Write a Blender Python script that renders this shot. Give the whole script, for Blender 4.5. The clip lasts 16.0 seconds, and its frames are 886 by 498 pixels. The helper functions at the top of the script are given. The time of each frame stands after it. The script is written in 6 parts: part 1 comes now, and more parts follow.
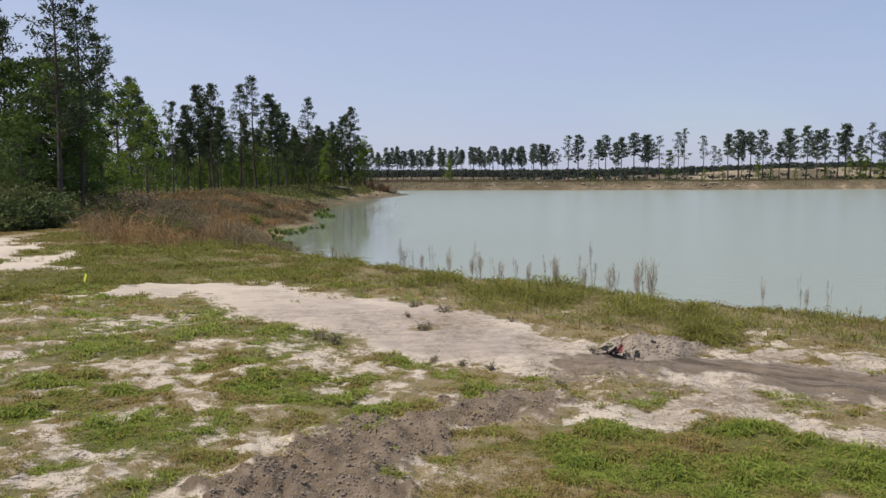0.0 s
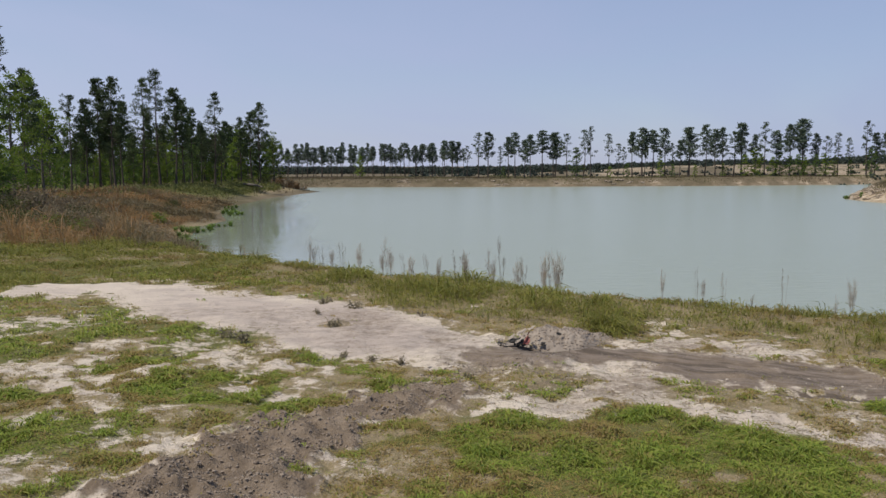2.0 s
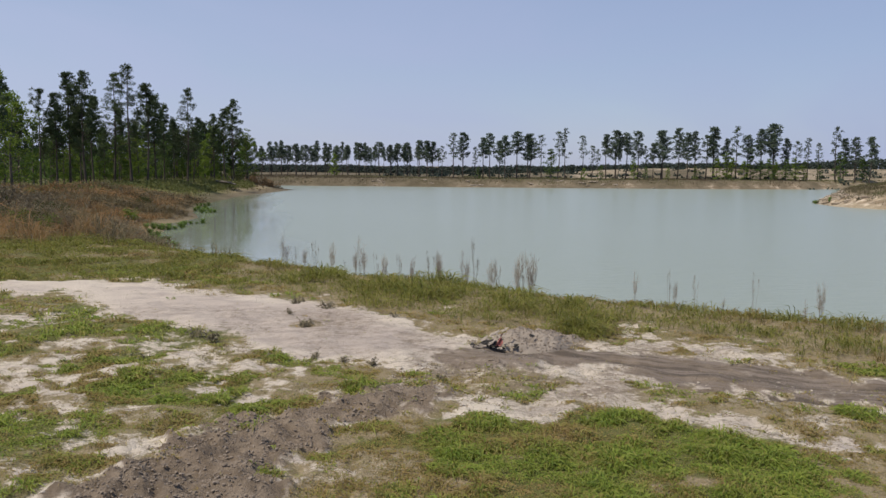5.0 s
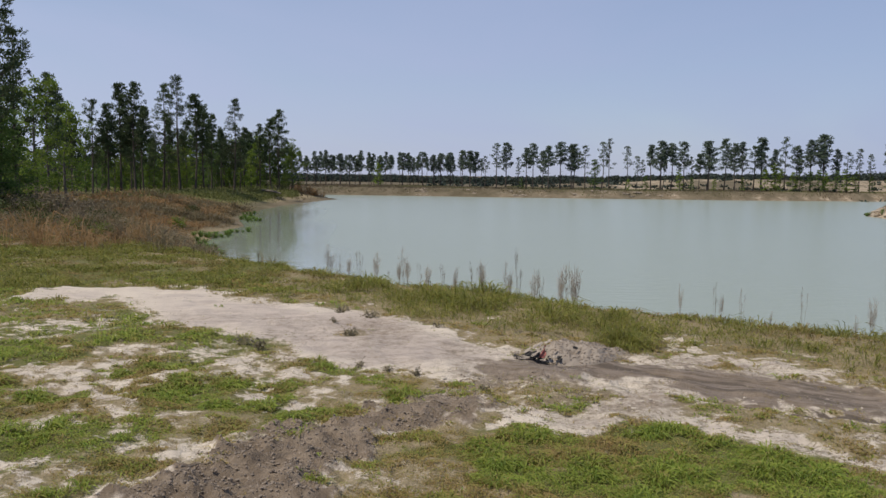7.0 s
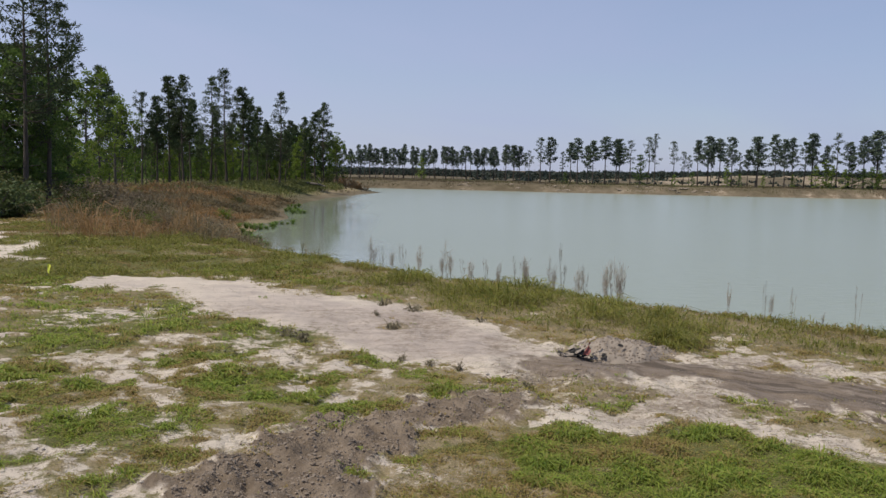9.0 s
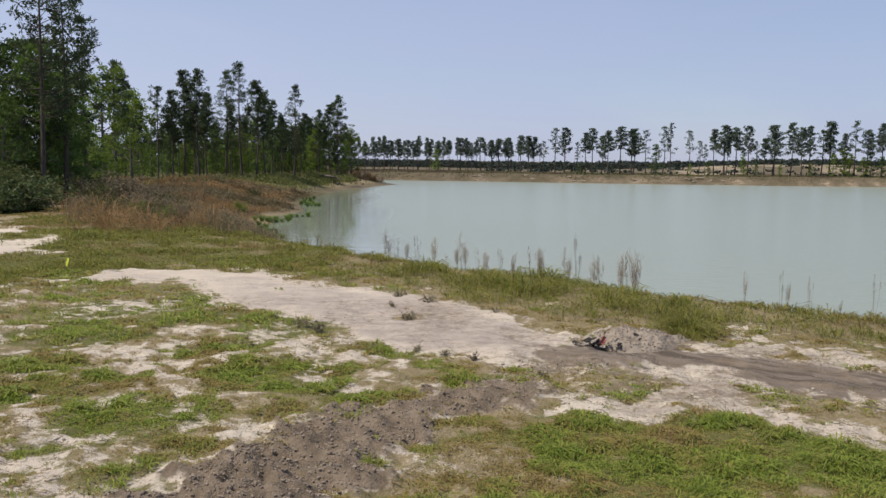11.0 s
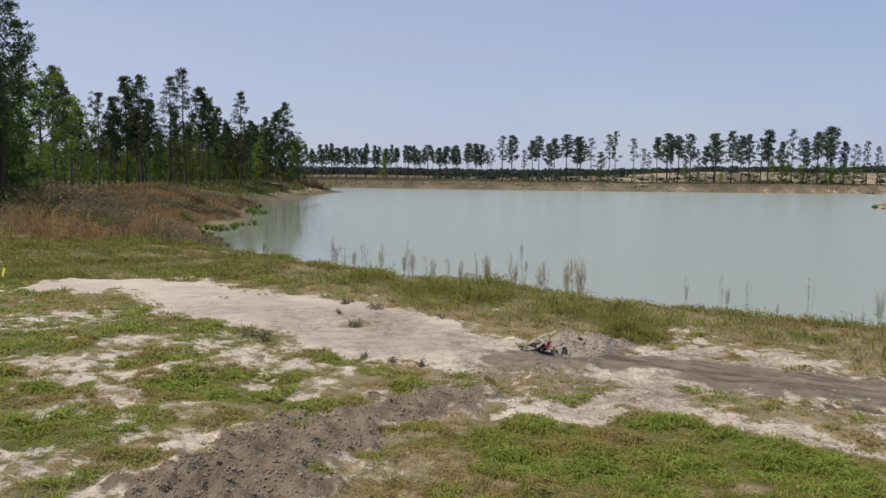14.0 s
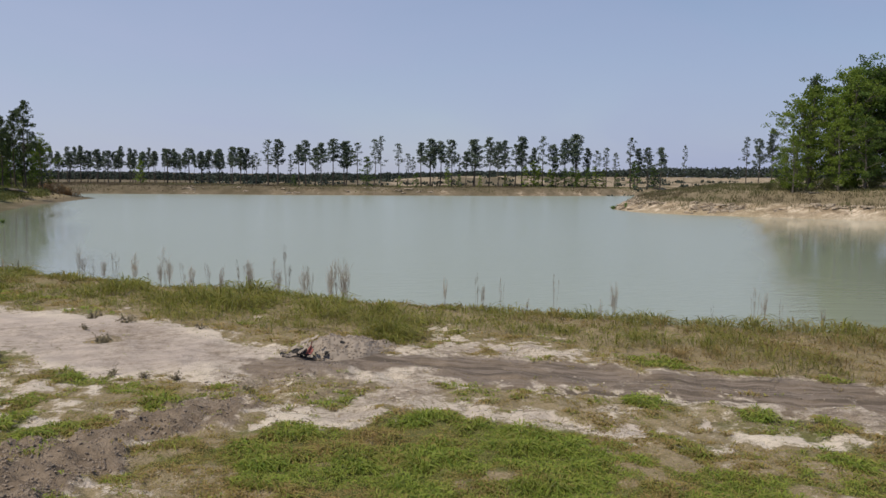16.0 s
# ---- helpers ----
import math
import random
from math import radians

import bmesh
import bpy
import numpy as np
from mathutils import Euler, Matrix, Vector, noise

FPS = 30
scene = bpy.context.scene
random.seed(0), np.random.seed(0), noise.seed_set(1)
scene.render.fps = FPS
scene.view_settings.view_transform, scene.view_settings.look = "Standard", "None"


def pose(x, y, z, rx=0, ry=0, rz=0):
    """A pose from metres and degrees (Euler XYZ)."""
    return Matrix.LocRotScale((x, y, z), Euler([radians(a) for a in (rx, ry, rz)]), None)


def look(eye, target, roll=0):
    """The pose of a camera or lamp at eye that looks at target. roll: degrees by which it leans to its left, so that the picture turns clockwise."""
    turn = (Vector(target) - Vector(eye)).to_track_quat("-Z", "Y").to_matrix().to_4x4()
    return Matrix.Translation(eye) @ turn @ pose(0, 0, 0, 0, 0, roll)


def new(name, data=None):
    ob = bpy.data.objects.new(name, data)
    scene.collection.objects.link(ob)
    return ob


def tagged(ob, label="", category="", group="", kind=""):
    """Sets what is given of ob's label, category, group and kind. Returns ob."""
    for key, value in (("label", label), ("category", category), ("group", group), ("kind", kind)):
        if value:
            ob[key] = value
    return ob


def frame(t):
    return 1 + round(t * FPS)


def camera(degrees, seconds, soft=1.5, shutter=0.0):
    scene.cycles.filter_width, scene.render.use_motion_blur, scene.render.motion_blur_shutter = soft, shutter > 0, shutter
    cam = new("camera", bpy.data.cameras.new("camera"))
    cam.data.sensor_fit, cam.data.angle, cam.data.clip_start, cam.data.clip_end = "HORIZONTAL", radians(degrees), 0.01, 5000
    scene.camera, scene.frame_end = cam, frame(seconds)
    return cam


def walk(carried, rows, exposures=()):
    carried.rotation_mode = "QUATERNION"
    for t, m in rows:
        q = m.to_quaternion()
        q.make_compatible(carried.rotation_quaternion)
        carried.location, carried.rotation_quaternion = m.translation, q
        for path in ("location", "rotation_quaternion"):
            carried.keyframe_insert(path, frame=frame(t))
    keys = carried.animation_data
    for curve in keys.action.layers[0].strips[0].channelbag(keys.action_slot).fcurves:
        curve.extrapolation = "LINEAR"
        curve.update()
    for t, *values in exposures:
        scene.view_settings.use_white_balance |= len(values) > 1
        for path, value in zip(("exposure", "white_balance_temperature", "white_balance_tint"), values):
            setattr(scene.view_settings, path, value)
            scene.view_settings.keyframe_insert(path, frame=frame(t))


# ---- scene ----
cam = camera(55.5, 16.0)
# seconds, x, y, z, yaw, pitch, roll
PATH = [
    (0.0, -0.000, 0.000, 2.000, -0.00, -5.40, 0.30),
    (0.5, 0.007, 0.010, 1.995, -2.46, -5.45, -0.41),
    (1.0, 0.029, -0.021, 1.995, -4.59, -5.20, 0.27),
    (1.5, 0.040, -0.037, 2.002, -5.99, -5.33, 0.10),
    (2.0, 0.030, -0.056, 1.990, -6.01, -5.64, 0.22),
    (2.5, 0.012, -0.036, 1.993, -3.69, -5.44, -0.27),
    (3.0, 0.001, 0.004, 1.987, -2.56, -5.16, -0.16),
    (3.5, 0.015, 0.009, 1.989, -3.59, -5.34, -0.66),
    (4.0, 0.035, 0.011, 1.984, -5.43, -5.47, -0.27),
    (4.2, 0.038, 0.006, 1.986, -6.15, -5.57, -0.52),
    (4.65, 0.040, -0.002, 1.991, -7.25, -5.66, -0.50),
    (5.25, 0.036, -0.014, 2.000, -7.85, -5.62, -0.60),
    (5.85, 0.028, -0.024, 2.008, -7.15, -5.40, -0.70),
    (6.3, 0.020, -0.030, 2.013, -5.81, -5.13, -0.76),
    (6.5, 0.016, -0.040, 2.015, -5.02, -5.02, -0.65),
    (7.0, 0.013, -0.061, 2.014, -4.80, -5.01, -0.77),
    (7.5, 0.022, -0.066, 2.014, -5.63, -5.30, -0.73),
    (8.0, 0.031, -0.023, 2.009, -5.48, -5.55, -1.04),
    (8.5, 0.018, 0.009, 2.008, -3.72, -5.57, -1.25),
    (9.0, 0.002, 0.015, 2.006, -1.86, -5.46, -1.22),
    (9.2, -0.002, 0.016, 2.005, -1.06, -5.46, -1.40),
    (9.6, -0.004, 0.014, 2.003, -0.25, -5.55, -1.35),
    (10.2, 0.000, 0.010, 1.999, -0.05, -5.85, -1.10),
    (10.8, 0.005, 0.004, 1.995, -0.65, -6.05, -0.85),
    (11.3, 0.008, -0.001, 1.991, -1.13, -6.00, -0.73),
    (11.5, 0.007, -0.003, 1.989, -1.17, -5.79, -0.92),
    (12.0, -0.003, -0.004, 1.989, -1.10, -5.27, -1.10),
    (12.5, 0.003, -0.017, 1.983, -1.34, -5.16, -0.37),
    (13.0, 0.000, -0.018, 1.988, -2.00, -5.12, -0.94),
    (13.5, 0.013, -0.016, 1.987, -2.41, -5.10, -0.64),
    (14.0, 0.028, -0.035, 1.988, -4.41, -5.49, -0.69),
    (14.5, 0.061, -0.012, 1.985, -8.22, -5.61, -0.82),
    (15.0, 0.091, 0.008, 1.985, -11.90, -5.35, -1.17),
    (15.5, 0.118, -0.001, 1.980, -16.07, -4.99, -0.99),
    (16.0, 0.134, -0.046, 1.987, -20.07, -5.01, -0.67),
]
walk(cam, [(t, pose(x, y, z, 90 + p, r, w)) for t, x, y, z, w, p, r in PATH], [(0.0, 0.03, 6600, 10), (1.0, -0.08, 6500, 10), (2.0, -0.1, 6450, 10), (9.0, -0.12, 6450, 10), (11.5, 0.03, 6600, 10), (13.0, 0.03, 6600, 10), (14.5, -0.1, 6600, 10), (16.0, -0.17, 6600, 10)])

# ---- world and sun ----
SUN_AZ, SUN_EL = -105.0, 57.0          # degrees from +y towards +x, and above the horizon
world = bpy.data.worlds.new("sky")
scene.world = world
world.use_nodes = True
wn, wl = world.node_tree.nodes, world.node_tree.links
sky = wn.new("ShaderNodeTexSky")
sky.sky_type = "NISHITA"
sky.sun_disc = False
sky.sun_elevation, sky.sun_rotation = radians(SUN_EL), radians(SUN_AZ)
sky.air_density, sky.dust_density, sky.ozone_density = 1.0, 0.4, 3.0
haze = wn.new("ShaderNodeMix")                # thin even haze over the whole sky
haze.data_type = "RGBA"
tint = wn.new("ShaderNodeMix")                 # brighter towards the sun
tint.data_type = "RGBA"
tint.inputs[6].default_value, tint.inputs[7].default_value = (4.55, 5.0, 6.95, 1), (3.35, 3.9, 5.95, 1)
side = wn.new("ShaderNodeMapRange")
side.inputs[1].default_value, side.inputs[2].default_value = -0.45, 0.75
wl.new(side.outputs[0], tint.inputs[0])
wl.new(tint.outputs[2], haze.inputs[7])
veil_place = wn.new("ShaderNodeMapping")
veil_place.inputs["Scale"].default_value = (1.2, 2.6, 5.0)
veil = wn.new("ShaderNodeTexNoise")
veil.inputs["Scale"].default_value, veil.inputs["Detail"].default_value, veil.inputs["Distortion"].default_value = 1.6, 4, 0.6
veil_range = wn.new("ShaderNodeMapRange")
veil_range.inputs[1].default_value, veil_range.inputs[2].default_value = 0.35, 0.7
veil_range.inputs[3].default_value, veil_range.inputs[4].default_value = 0.68, 0.98
wl.new(wn.new("ShaderNodeTexCoord").outputs["Generated"], veil_place.inputs["Vector"])
wl.new(veil_place.outputs[0], veil.inputs["Vector"])
wl.new(veil.outputs["Fac"], veil_range.inputs[0])
split = wn.new("ShaderNodeSeparateXYZ")                                 # the haze thins upwards and away from the sun
wl.new(wn.new("ShaderNodeTexCoord").outputs["Generated"], split.inputs[0])
thin_x, thin_z = wn.new("ShaderNodeMath"), wn.new("ShaderNodeMath")
thin_x.operation = thin_z.operation = "MULTIPLY_ADD"
thin_x.inputs[1].default_value, thin_z.inputs[1].default_value = -0.06, -1.1
wl.new(split.outputs[0], thin_x.inputs[0])
wl.new(split.outputs[0], side.inputs[0])
wl.new(veil_range.outputs[0], thin_x.inputs[2])
wl.new(split.outputs[2], thin_z.inputs[0])
wl.new(thin_x.outputs[0], thin_z.inputs[2])
thin_z.use_clamp = True
wl.new(thin_z.outputs[0], haze.inputs[0])
wl.new(sky.outputs[0], haze.inputs[6])
wl.new(haze.outputs[2], wn["Background"].inputs[0])
wn["Background"].inputs[1].default_value = 0.113
sun_data = bpy.data.lights.new("sun", "SUN")
sun_data.energy, sun_data.angle, sun_data.color = 4.1, radians(0.6), (1.0, 0.91, 0.76)
sun = new("sun", sun_data)
sun_dir = Vector((math.sin(radians(SUN_AZ)) * math.cos(radians(SUN_EL)), math.cos(radians(SUN_AZ)) * math.cos(radians(SUN_EL)), math.sin(radians(SUN_EL))))
sun.matrix_world = look(sun_dir * 300, (0, 0, 0))

WATER = -2.4
rng = np.random.default_rng(7)


# ---- small maths ----
def lattice(ix, iy, seed):
    h = (ix.astype(np.int64).astype(np.uint64) * np.uint64(374761393) + iy.astype(np.int64).astype(np.uint64) * np.uint64(668265263) + np.uint64((seed * 974634777 + 12345) & 0xFFFFFFFF))
    h &= np.uint64(0xFFFFFFFF)
    h = ((h ^ (h >> np.uint64(13))) * np.uint64(1274126177)) & np.uint64(0xFFFFFFFF)
    h = ((h ^ (h >> np.uint64(15))) * np.uint64(2246822519)) & np.uint64(0xFFFFFFFF)
    return (h ^ (h >> np.uint64(16))).astype(np.float64) / 4294967295.0


def value_noise(x, y, seed):
    x, y = np.asarray(x, float), np.asarray(y, float)
    ix, iy = np.floor(x), np.floor(y)
    fx, fy = x - ix, y - iy
    fx, fy = fx * fx * (3 - 2 * fx), fy * fy * (3 - 2 * fy)
    a, b = lattice(ix, iy, seed), lattice(ix + 1, iy, seed)
    c, d = lattice(ix, iy + 1, seed), lattice(ix + 1, iy + 1, seed)
    return (a + (b - a) * fx) * (1 - fy) + (c + (d - c) * fx) * fy


def fbm(x, y, size, octaves=4, seed=0):
    """Layered noise from -1 to 1; size is the largest wave in metres."""
    total, amp, norm = 0.0, 1.0, 0.0
    for k in range(octaves):
        total = total + amp * (value_noise(np.asarray(x) / size * 2 ** k, np.asarray(y) / size * 2 ** k, seed + 17 * k) * 2 - 1)
        norm, amp = norm + amp, amp * 0.55
    return total / norm


def smooth(a, b, v):
    u = np.clip((np.asarray(v, float) - a) / (b - a), 0, 1)
    return u * u * (3 - 2 * u)


def to_line(x, y, points):
    """Distance from a polyline, and the interpolated third value of its points."""
    best, width = np.full(np.shape(x), 1e9), np.zeros(np.shape(x))
    for (ax, ay, aw), (bx, by, bw) in zip(points, points[1:]):
        u = np.clip(((x - ax) * (bx - ax) + (y - ay) * (by - ay)) / ((bx - ax) ** 2 + (by - ay) ** 2), 0, 1)
        d = np.hypot(x - ax - u * (bx - ax), y - ay - u * (by - ay))
        near = d < best
        best, width = np.where(near, d, best), np.where(near, aw + u * (bw - aw), width)
    return best, width


def inside(x, y, ring):
    """Signed distance from a closed ring of points: negative within."""
    d = to_line(x, y, [(a, b, 0) for a, b in ring + ring[:1]])[0]
    within = np.zeros(np.shape(x), bool)
    for (ax, ay), (bx, by) in zip(ring, ring[1:] + ring[:1]):
        if ay != by:
            within ^= ((ay > y) != (by > y)) & (x < (bx - ax) * (y - ay) / (by - ay) + ax)
    return np.where(within, -d, d)


def blobs(x, y, spots):
    """How far inside the nearest of some oval spots a place lies: 1 in the middle, 0 at the edge, below 0 outside."""
    best = np.full(np.shape(x), -9.0)
    for cx, cy, rx, ry in spots:
        best = np.maximum(best, 1 - np.hypot((x - cx) / rx, (y - cy) / ry))
    return best


# ---- the plan of the ground ----
POND = [(-8.0, 41.0), (-4.2, 31.0), (-0.4, 24.4), (2.8, 20.2), (5.6, 17.6), (8.2, 15.4), (10.4, 13.4), (13.0, 12.0), (18.0, 10.0), (30.0, 7.0), (60.0, 4.0), (92.0, 14.0),
        (98.0, 40.0), (88.0, 58.0), (75.8, 68.5), (70.2, 76.3), (61.8, 84.5), (59.8, 93.0), (62.3, 101.6), (72.0, 115.0), (95.0, 140.0), (118.0, 164.0), (127.0, 179.0), (104.0, 172.0),
        (77.0, 170.0), (50.0, 172.0), (28.0, 173.5), (8.0, 177.0), (-10.0, 178.0), (-16.0, 166.0), (-12.0, 154.0), (-5.8, 148.2), (-12.2, 116.5), (-13.1, 91.0), (-12.2, 80.0), (-10.3, 70.0), (-11.3, 63.5), (-9.3, 47.4)]
TRACK = [(-6.7, 12.7), (-6.1, 13.5), (-5.3, 15.0), (-3.9, 15.2), (-2.6, 14.6), (-2.0, 13.4), (-0.7, 13.0), (0.5, 11.9), (0.9, 11.0), (1.5, 9.9), (2.0, 9.3), (1.7, 8.2), (0.7, 8.35),
         (-0.15, 8.6), (-0.8, 8.95), (-1.24, 9.8), (-1.9, 10.6), (-3.0, 11.5), (-3.9, 13.3), (-5.0, 13.5)]
BERM = [(-1.75, 3.6, 0.55), (-1.0, 4.85, 0.5), (-0.72, 5.7, 0.4), (-0.2, 6.35, 0.38), (0.4, 6.95, 0.33), (0.85, 7.45, 0.3), (1.25, 8.1, 0.3), (1.7, 8.6, 0.4)]
RUT = [(1.5, 8.5, 0.42), (2.3, 8.58, 0.5), (3.1, 8.15, 0.56), (4.1, 7.5, 0.56), (5.0, 6.9, 0.54), (6.3, 6.0, 0.52), (7.2, 5.35, 0.46), (9.5, 3.6, 0.5), (14.0, 0.5, 0.5)]
WHEEL_FAR = [(1.9, 8.75, 0.2), (2.6, 8.62, 0.26), (3.55, 7.95, 0.24), (4.5, 7.35, 0.18), (5.7, 6.55, 0.14), (6.6, 5.9, 0.12), (9.3, 4.0, 0.12)]
WHEEL_NEAR = [(2.9, 7.4, -0.1), (3.3, 7.15, 0.1), (4.2, 6.72, 0.12), (5.15, 6.2, 0.2), (6.3, 5.5, 0.16), (9.0, 3.6, 0.14)]
SAND_LANE = [(-12.6, 32.2, 0.3), (-14.4, 30.8, 0.7), (-15.6, 28.4, 1.0), (-14.0, 26.4, 0.7), (-12.8, 23.8, 0.5), (-11.2, 21.8, 0.9), (-9.2, 18.0, 0.6), (-8.2, 18.2, 0.3)]
BARE = [(-2.97, 5.94, 0.31, 0.32), (-2.76, 5.28, 0.25, 0.28), (-2.09, 5.33, 0.43, 0.37), (-2.54, 6.78, 0.31, 0.21), (-1.93, 6.5, 0.17, 0.22), (-3.34, 8.49, 0.59, 0.4), (-4.15, 8.26, 0.23, 0.32),
        (-4.08, 11.02, 0.79, 0.71), (-1.87, 9.3, 0.4, 0.68), (-0.82, 8.3, 0.43, 0.27), (-0.72, 7.24, 0.27, 0.2), (-1.36, 6.04, 0.57, 0.24), (-6.14, 13.23, 0.78, 0.53), (-4.76, 9.12, 0.25, 0.65), (-1.3, 8.5, 0.45, 0.3), (-0.95, 7.6, 0.35, 0.3), (-1.5, 8.95, 0.5, 0.4), (-2.6, 5.7, 0.6, 0.25), (-2.3, 4.95, 0.8, 0.3), (-1.55, 5.3, 0.35, 0.25)]
BARE_EAST = [(1.32, 6.74, 0.48, 0.48), (2.16, 7.41, 0.33, 0.5), (2.77, 7.28, 0.65, 0.34), (3.08, 6.16, 0.23, 0.22), (3.74, 5.46, 0.33, 0.33), (4.74, 5.06, 0.37, 0.46), (4.97, 4.72, 0.36, 0.25), (5.62, 5.24, 0.5, 0.46),
             (2.68, 6.25, 0.49, 0.23), (3.6, 8.85, 0.7, 0.3), (4.4, 8.3, 0.7, 0.3), (1.8, 6.48, 0.2, 0.31), (4.16, 4.86, 0.25, 0.14), (8.66, 8.35, 0.76, 0.23), (6.9, 4.4, 0.7, 0.5)]
LUSH = [(-2.65, 7.45, 0.45, 0.32), (-3.89, 9.75, 0.87, 0.74), (-3.86, 8.16, 0.25, 0.46), (-3.35, 7.14, 0.49, 0.44), (-2.47, 6.26, 0.5, 0.4), (-1.78, 7.7, 0.68, 0.62), (-2.24, 8.57, 0.33, 0.7), (-3.32, 6.36, 0.38, 0.36), (-3.84, 10.98, 1.13, 0.51),
        (-3.68, 7.83, 0.32, 0.52), (-1.41, 7.77, 0.24, 0.39), (-0.62, 6.6, 0.28, 0.31), (-2.38, 6.33, 0.4, 0.3), (-3.5, 6.82, 0.3, 0.55), (-0.38, 8.68, 0.33, 0.29),
        (2.17, 6.13, 0.48, 0.42), (0.33, 7.52, 0.29, 0.22), (1.38, 5.82, 0.32, 0.31), (-2.06, 9.02, 0.4, 0.72), (-3.39, 11.5, 0.24, 0.47), (4.38, 6.18, 0.31, 0.43), (3.9, 5.03, 0.27, 0.3), (-1.58, 10.31, 0.53, 0.33),
        (2.92, 5.04, 0.47, 0.36), (4.19, 4.26, 0.31, 0.28), (3.6, 4.4, 0.5, 0.35), (2.2, 5.2, 0.5, 0.4), (4.6, 4.0, 0.4, 0.3), (1.2, 5.2, 0.4, 0.3), (0.55, 5.9, 0.3, 0.22)]
MAT_EDGE = [(-0.6, 5.0), (-0.04, 5.73), (0.44, 6.3), (0.9, 6.5), (1.26, 6.5), (1.68, 6.28), (2.06, 6.63), (2.43, 6.55), (2.84, 6.1), (3.28, 5.88), (3.5, 5.5), (3.68, 5.05), (4.25, 4.92), (4.74, 4.8), (7.0, 4.2)]
TUFTS = [(4.2, 5.25, 0.3, 0.22), (4.25, 6.15, 0.38, 0.32), (1.72, 7.74, 0.39, 0.64), (2.17, 7.38, 0.18, 0.14), (3.27, 6.85, 0.31, 0.45), (3.9, 6.34, 0.38, 0.47), (4.94, 5.54, 0.27, 0.32), (2.83, 6.94, 0.19, 0.36), (0.12, 12.09, 0.17, 0.25), (-0.22, 10.57, 0.18, 0.27),
         (-1.32, 9.88, 0.3, 0.27), (5.37, 5.06, 0.28, 0.25), (-0.35, 8.6, 0.12, 0.1), (0.1, 8.35, 0.1, 0.1), (0.45, 8.42, 0.12, 0.1)]


def shore(x, y):
    return inside(x, y, POND)


def land_height(x, y):
    """The large form of the land, without the pond's hollow."""
    r, a = np.hypot(x, y), np.degrees(np.arctan2(x, y))
    z = -1.1 * smooth(16, 75, r) + 0.35 * smooth(90, 150, r)
    z = z + smooth(9, 24, a) * smooth(215, 290, r) * 2.9                # spoil heaps behind the far shore
    z = z - smooth(300, 420, r) * 1.0 * (1 - smooth(9, 24, a))
    z = z + smooth(60, 120, x) * smooth(80, 125, r) * (1 - smooth(150, 190, y)) * 0.75
    z = z + 0.5 * smooth(120, 300, r) * fbm(x, y, 60, 3, 5) + 0.18 * smooth(14, 40, r) * fbm(x, y, 9, 3, 6)
    return z


def soil_amount(x, y):
    wob, fine = 0.4 * fbm(x, y, 0.9, 4, 11), 0.4 * fbm(x, y, 0.2, 3, 12)
    d1, w1 = to_line(x, y, BERM)
    d2, w2 = to_line(x, y, RUT)
    d3, w3 = to_line(x, y, WHEEL_FAR)
    d4, w4 = to_line(x, y, WHEEL_NEAR)
    berm = smooth(0.16, -0.14, d1 - w1 + 0.55 * wob + fine)
    berm = berm * (1 - 0.5 * smooth(6.7, 7.6, y))
    drag = 0.45 * fbm(0.16 * (0.82 * x - 0.57 * y), 0.57 * x + 0.82 * y, 0.16, 4, 13)      # streaks along the wheel marks
    pale = (0.74 + 0.5 * drag) * smooth(0.16, -0.12, d2 - w2 + 0.9 * wob + 0.9 * fine + 0.5 * drag)
    dark = np.maximum(smooth(0.10, -0.08, d3 - w3 + 0.5 * wob + 0.7 * fine + 0.4 * drag), 0.95 * smooth(0.06, -0.05, d4 - w4 + 0.4 * wob + 0.9 * fine + 0.4 * drag))
    skirt = 0.32 * smooth(-0.25, 0.3, blobs(x, y, [(2.2, 8.75, 1.3, 0.6), (0.9, 8.45, 1.3, 0.45)]) + wob + fine)
    return np.maximum(np.maximum(berm, skirt), np.maximum(pale, dark))


def ground_z(x, y, fine=True):
    x, y = np.asarray(x, float), np.asarray(y, float)
    s, r = shore(x, y), np.hypot(x, y)
    left = smooth(-2, -8, x) * smooth(36, 48, y)
    width = 5.2 + 5.0 * left - 1.6 * smooth(60, 90, r) * (1 - left)
    s = s + 0.5 * smooth(15, 60, r) * fbm(x, y, 5, 3, 9)
    up = smooth(0, 1, np.clip(s / width, 0, 1)) * 0.6 + 0.4 * np.clip(s / width, 0, 1) ** 0.8
    land = land_height(x, y) + 1.25 * smooth(3, 15, s) * smooth(56, 66, x) * smooth(135, 112, y)
    z = np.where(s > 0, WATER + (land - WATER) * up, WATER + np.maximum(s * 0.35, -1.6))
    if fine:
        near = smooth(45, 14, r)
        soil = soil_amount(x, y)
        z = z + near * (0.035 * fbm(x, y, 2.2, 3, 21) + 0.026 * fbm(x, y, 0.26, 3, 22) * (1 - 0.5 * soil) - 0.018 * smooth(0.16, 0.0, np.abs(fbm(x, y, 0.5, 3, 25))) * (1 - soil) * (inside(x, y, TRACK) > -0.2) - 0.04 * fbm(x, y, 0.42, 3, 32))
        z = z + near * soil * (0.045 + 0.04 * fbm(x, y, 0.30, 4, 23) + 0.07 * fbm(x, y, 0.09, 3, 24)) * smooth(1.5, 1.0, to_line(x, y, BERM)[0]) * smooth(8.8, 7.8, y)
        z = z - near * 0.05 * smooth(0.2, 0.0, to_line(x, y, WHEEL_FAR)[0]) - near * 0.035 * smooth(0.14, 0.0, to_line(x, y, WHEEL_NEAR)[0])
    return z


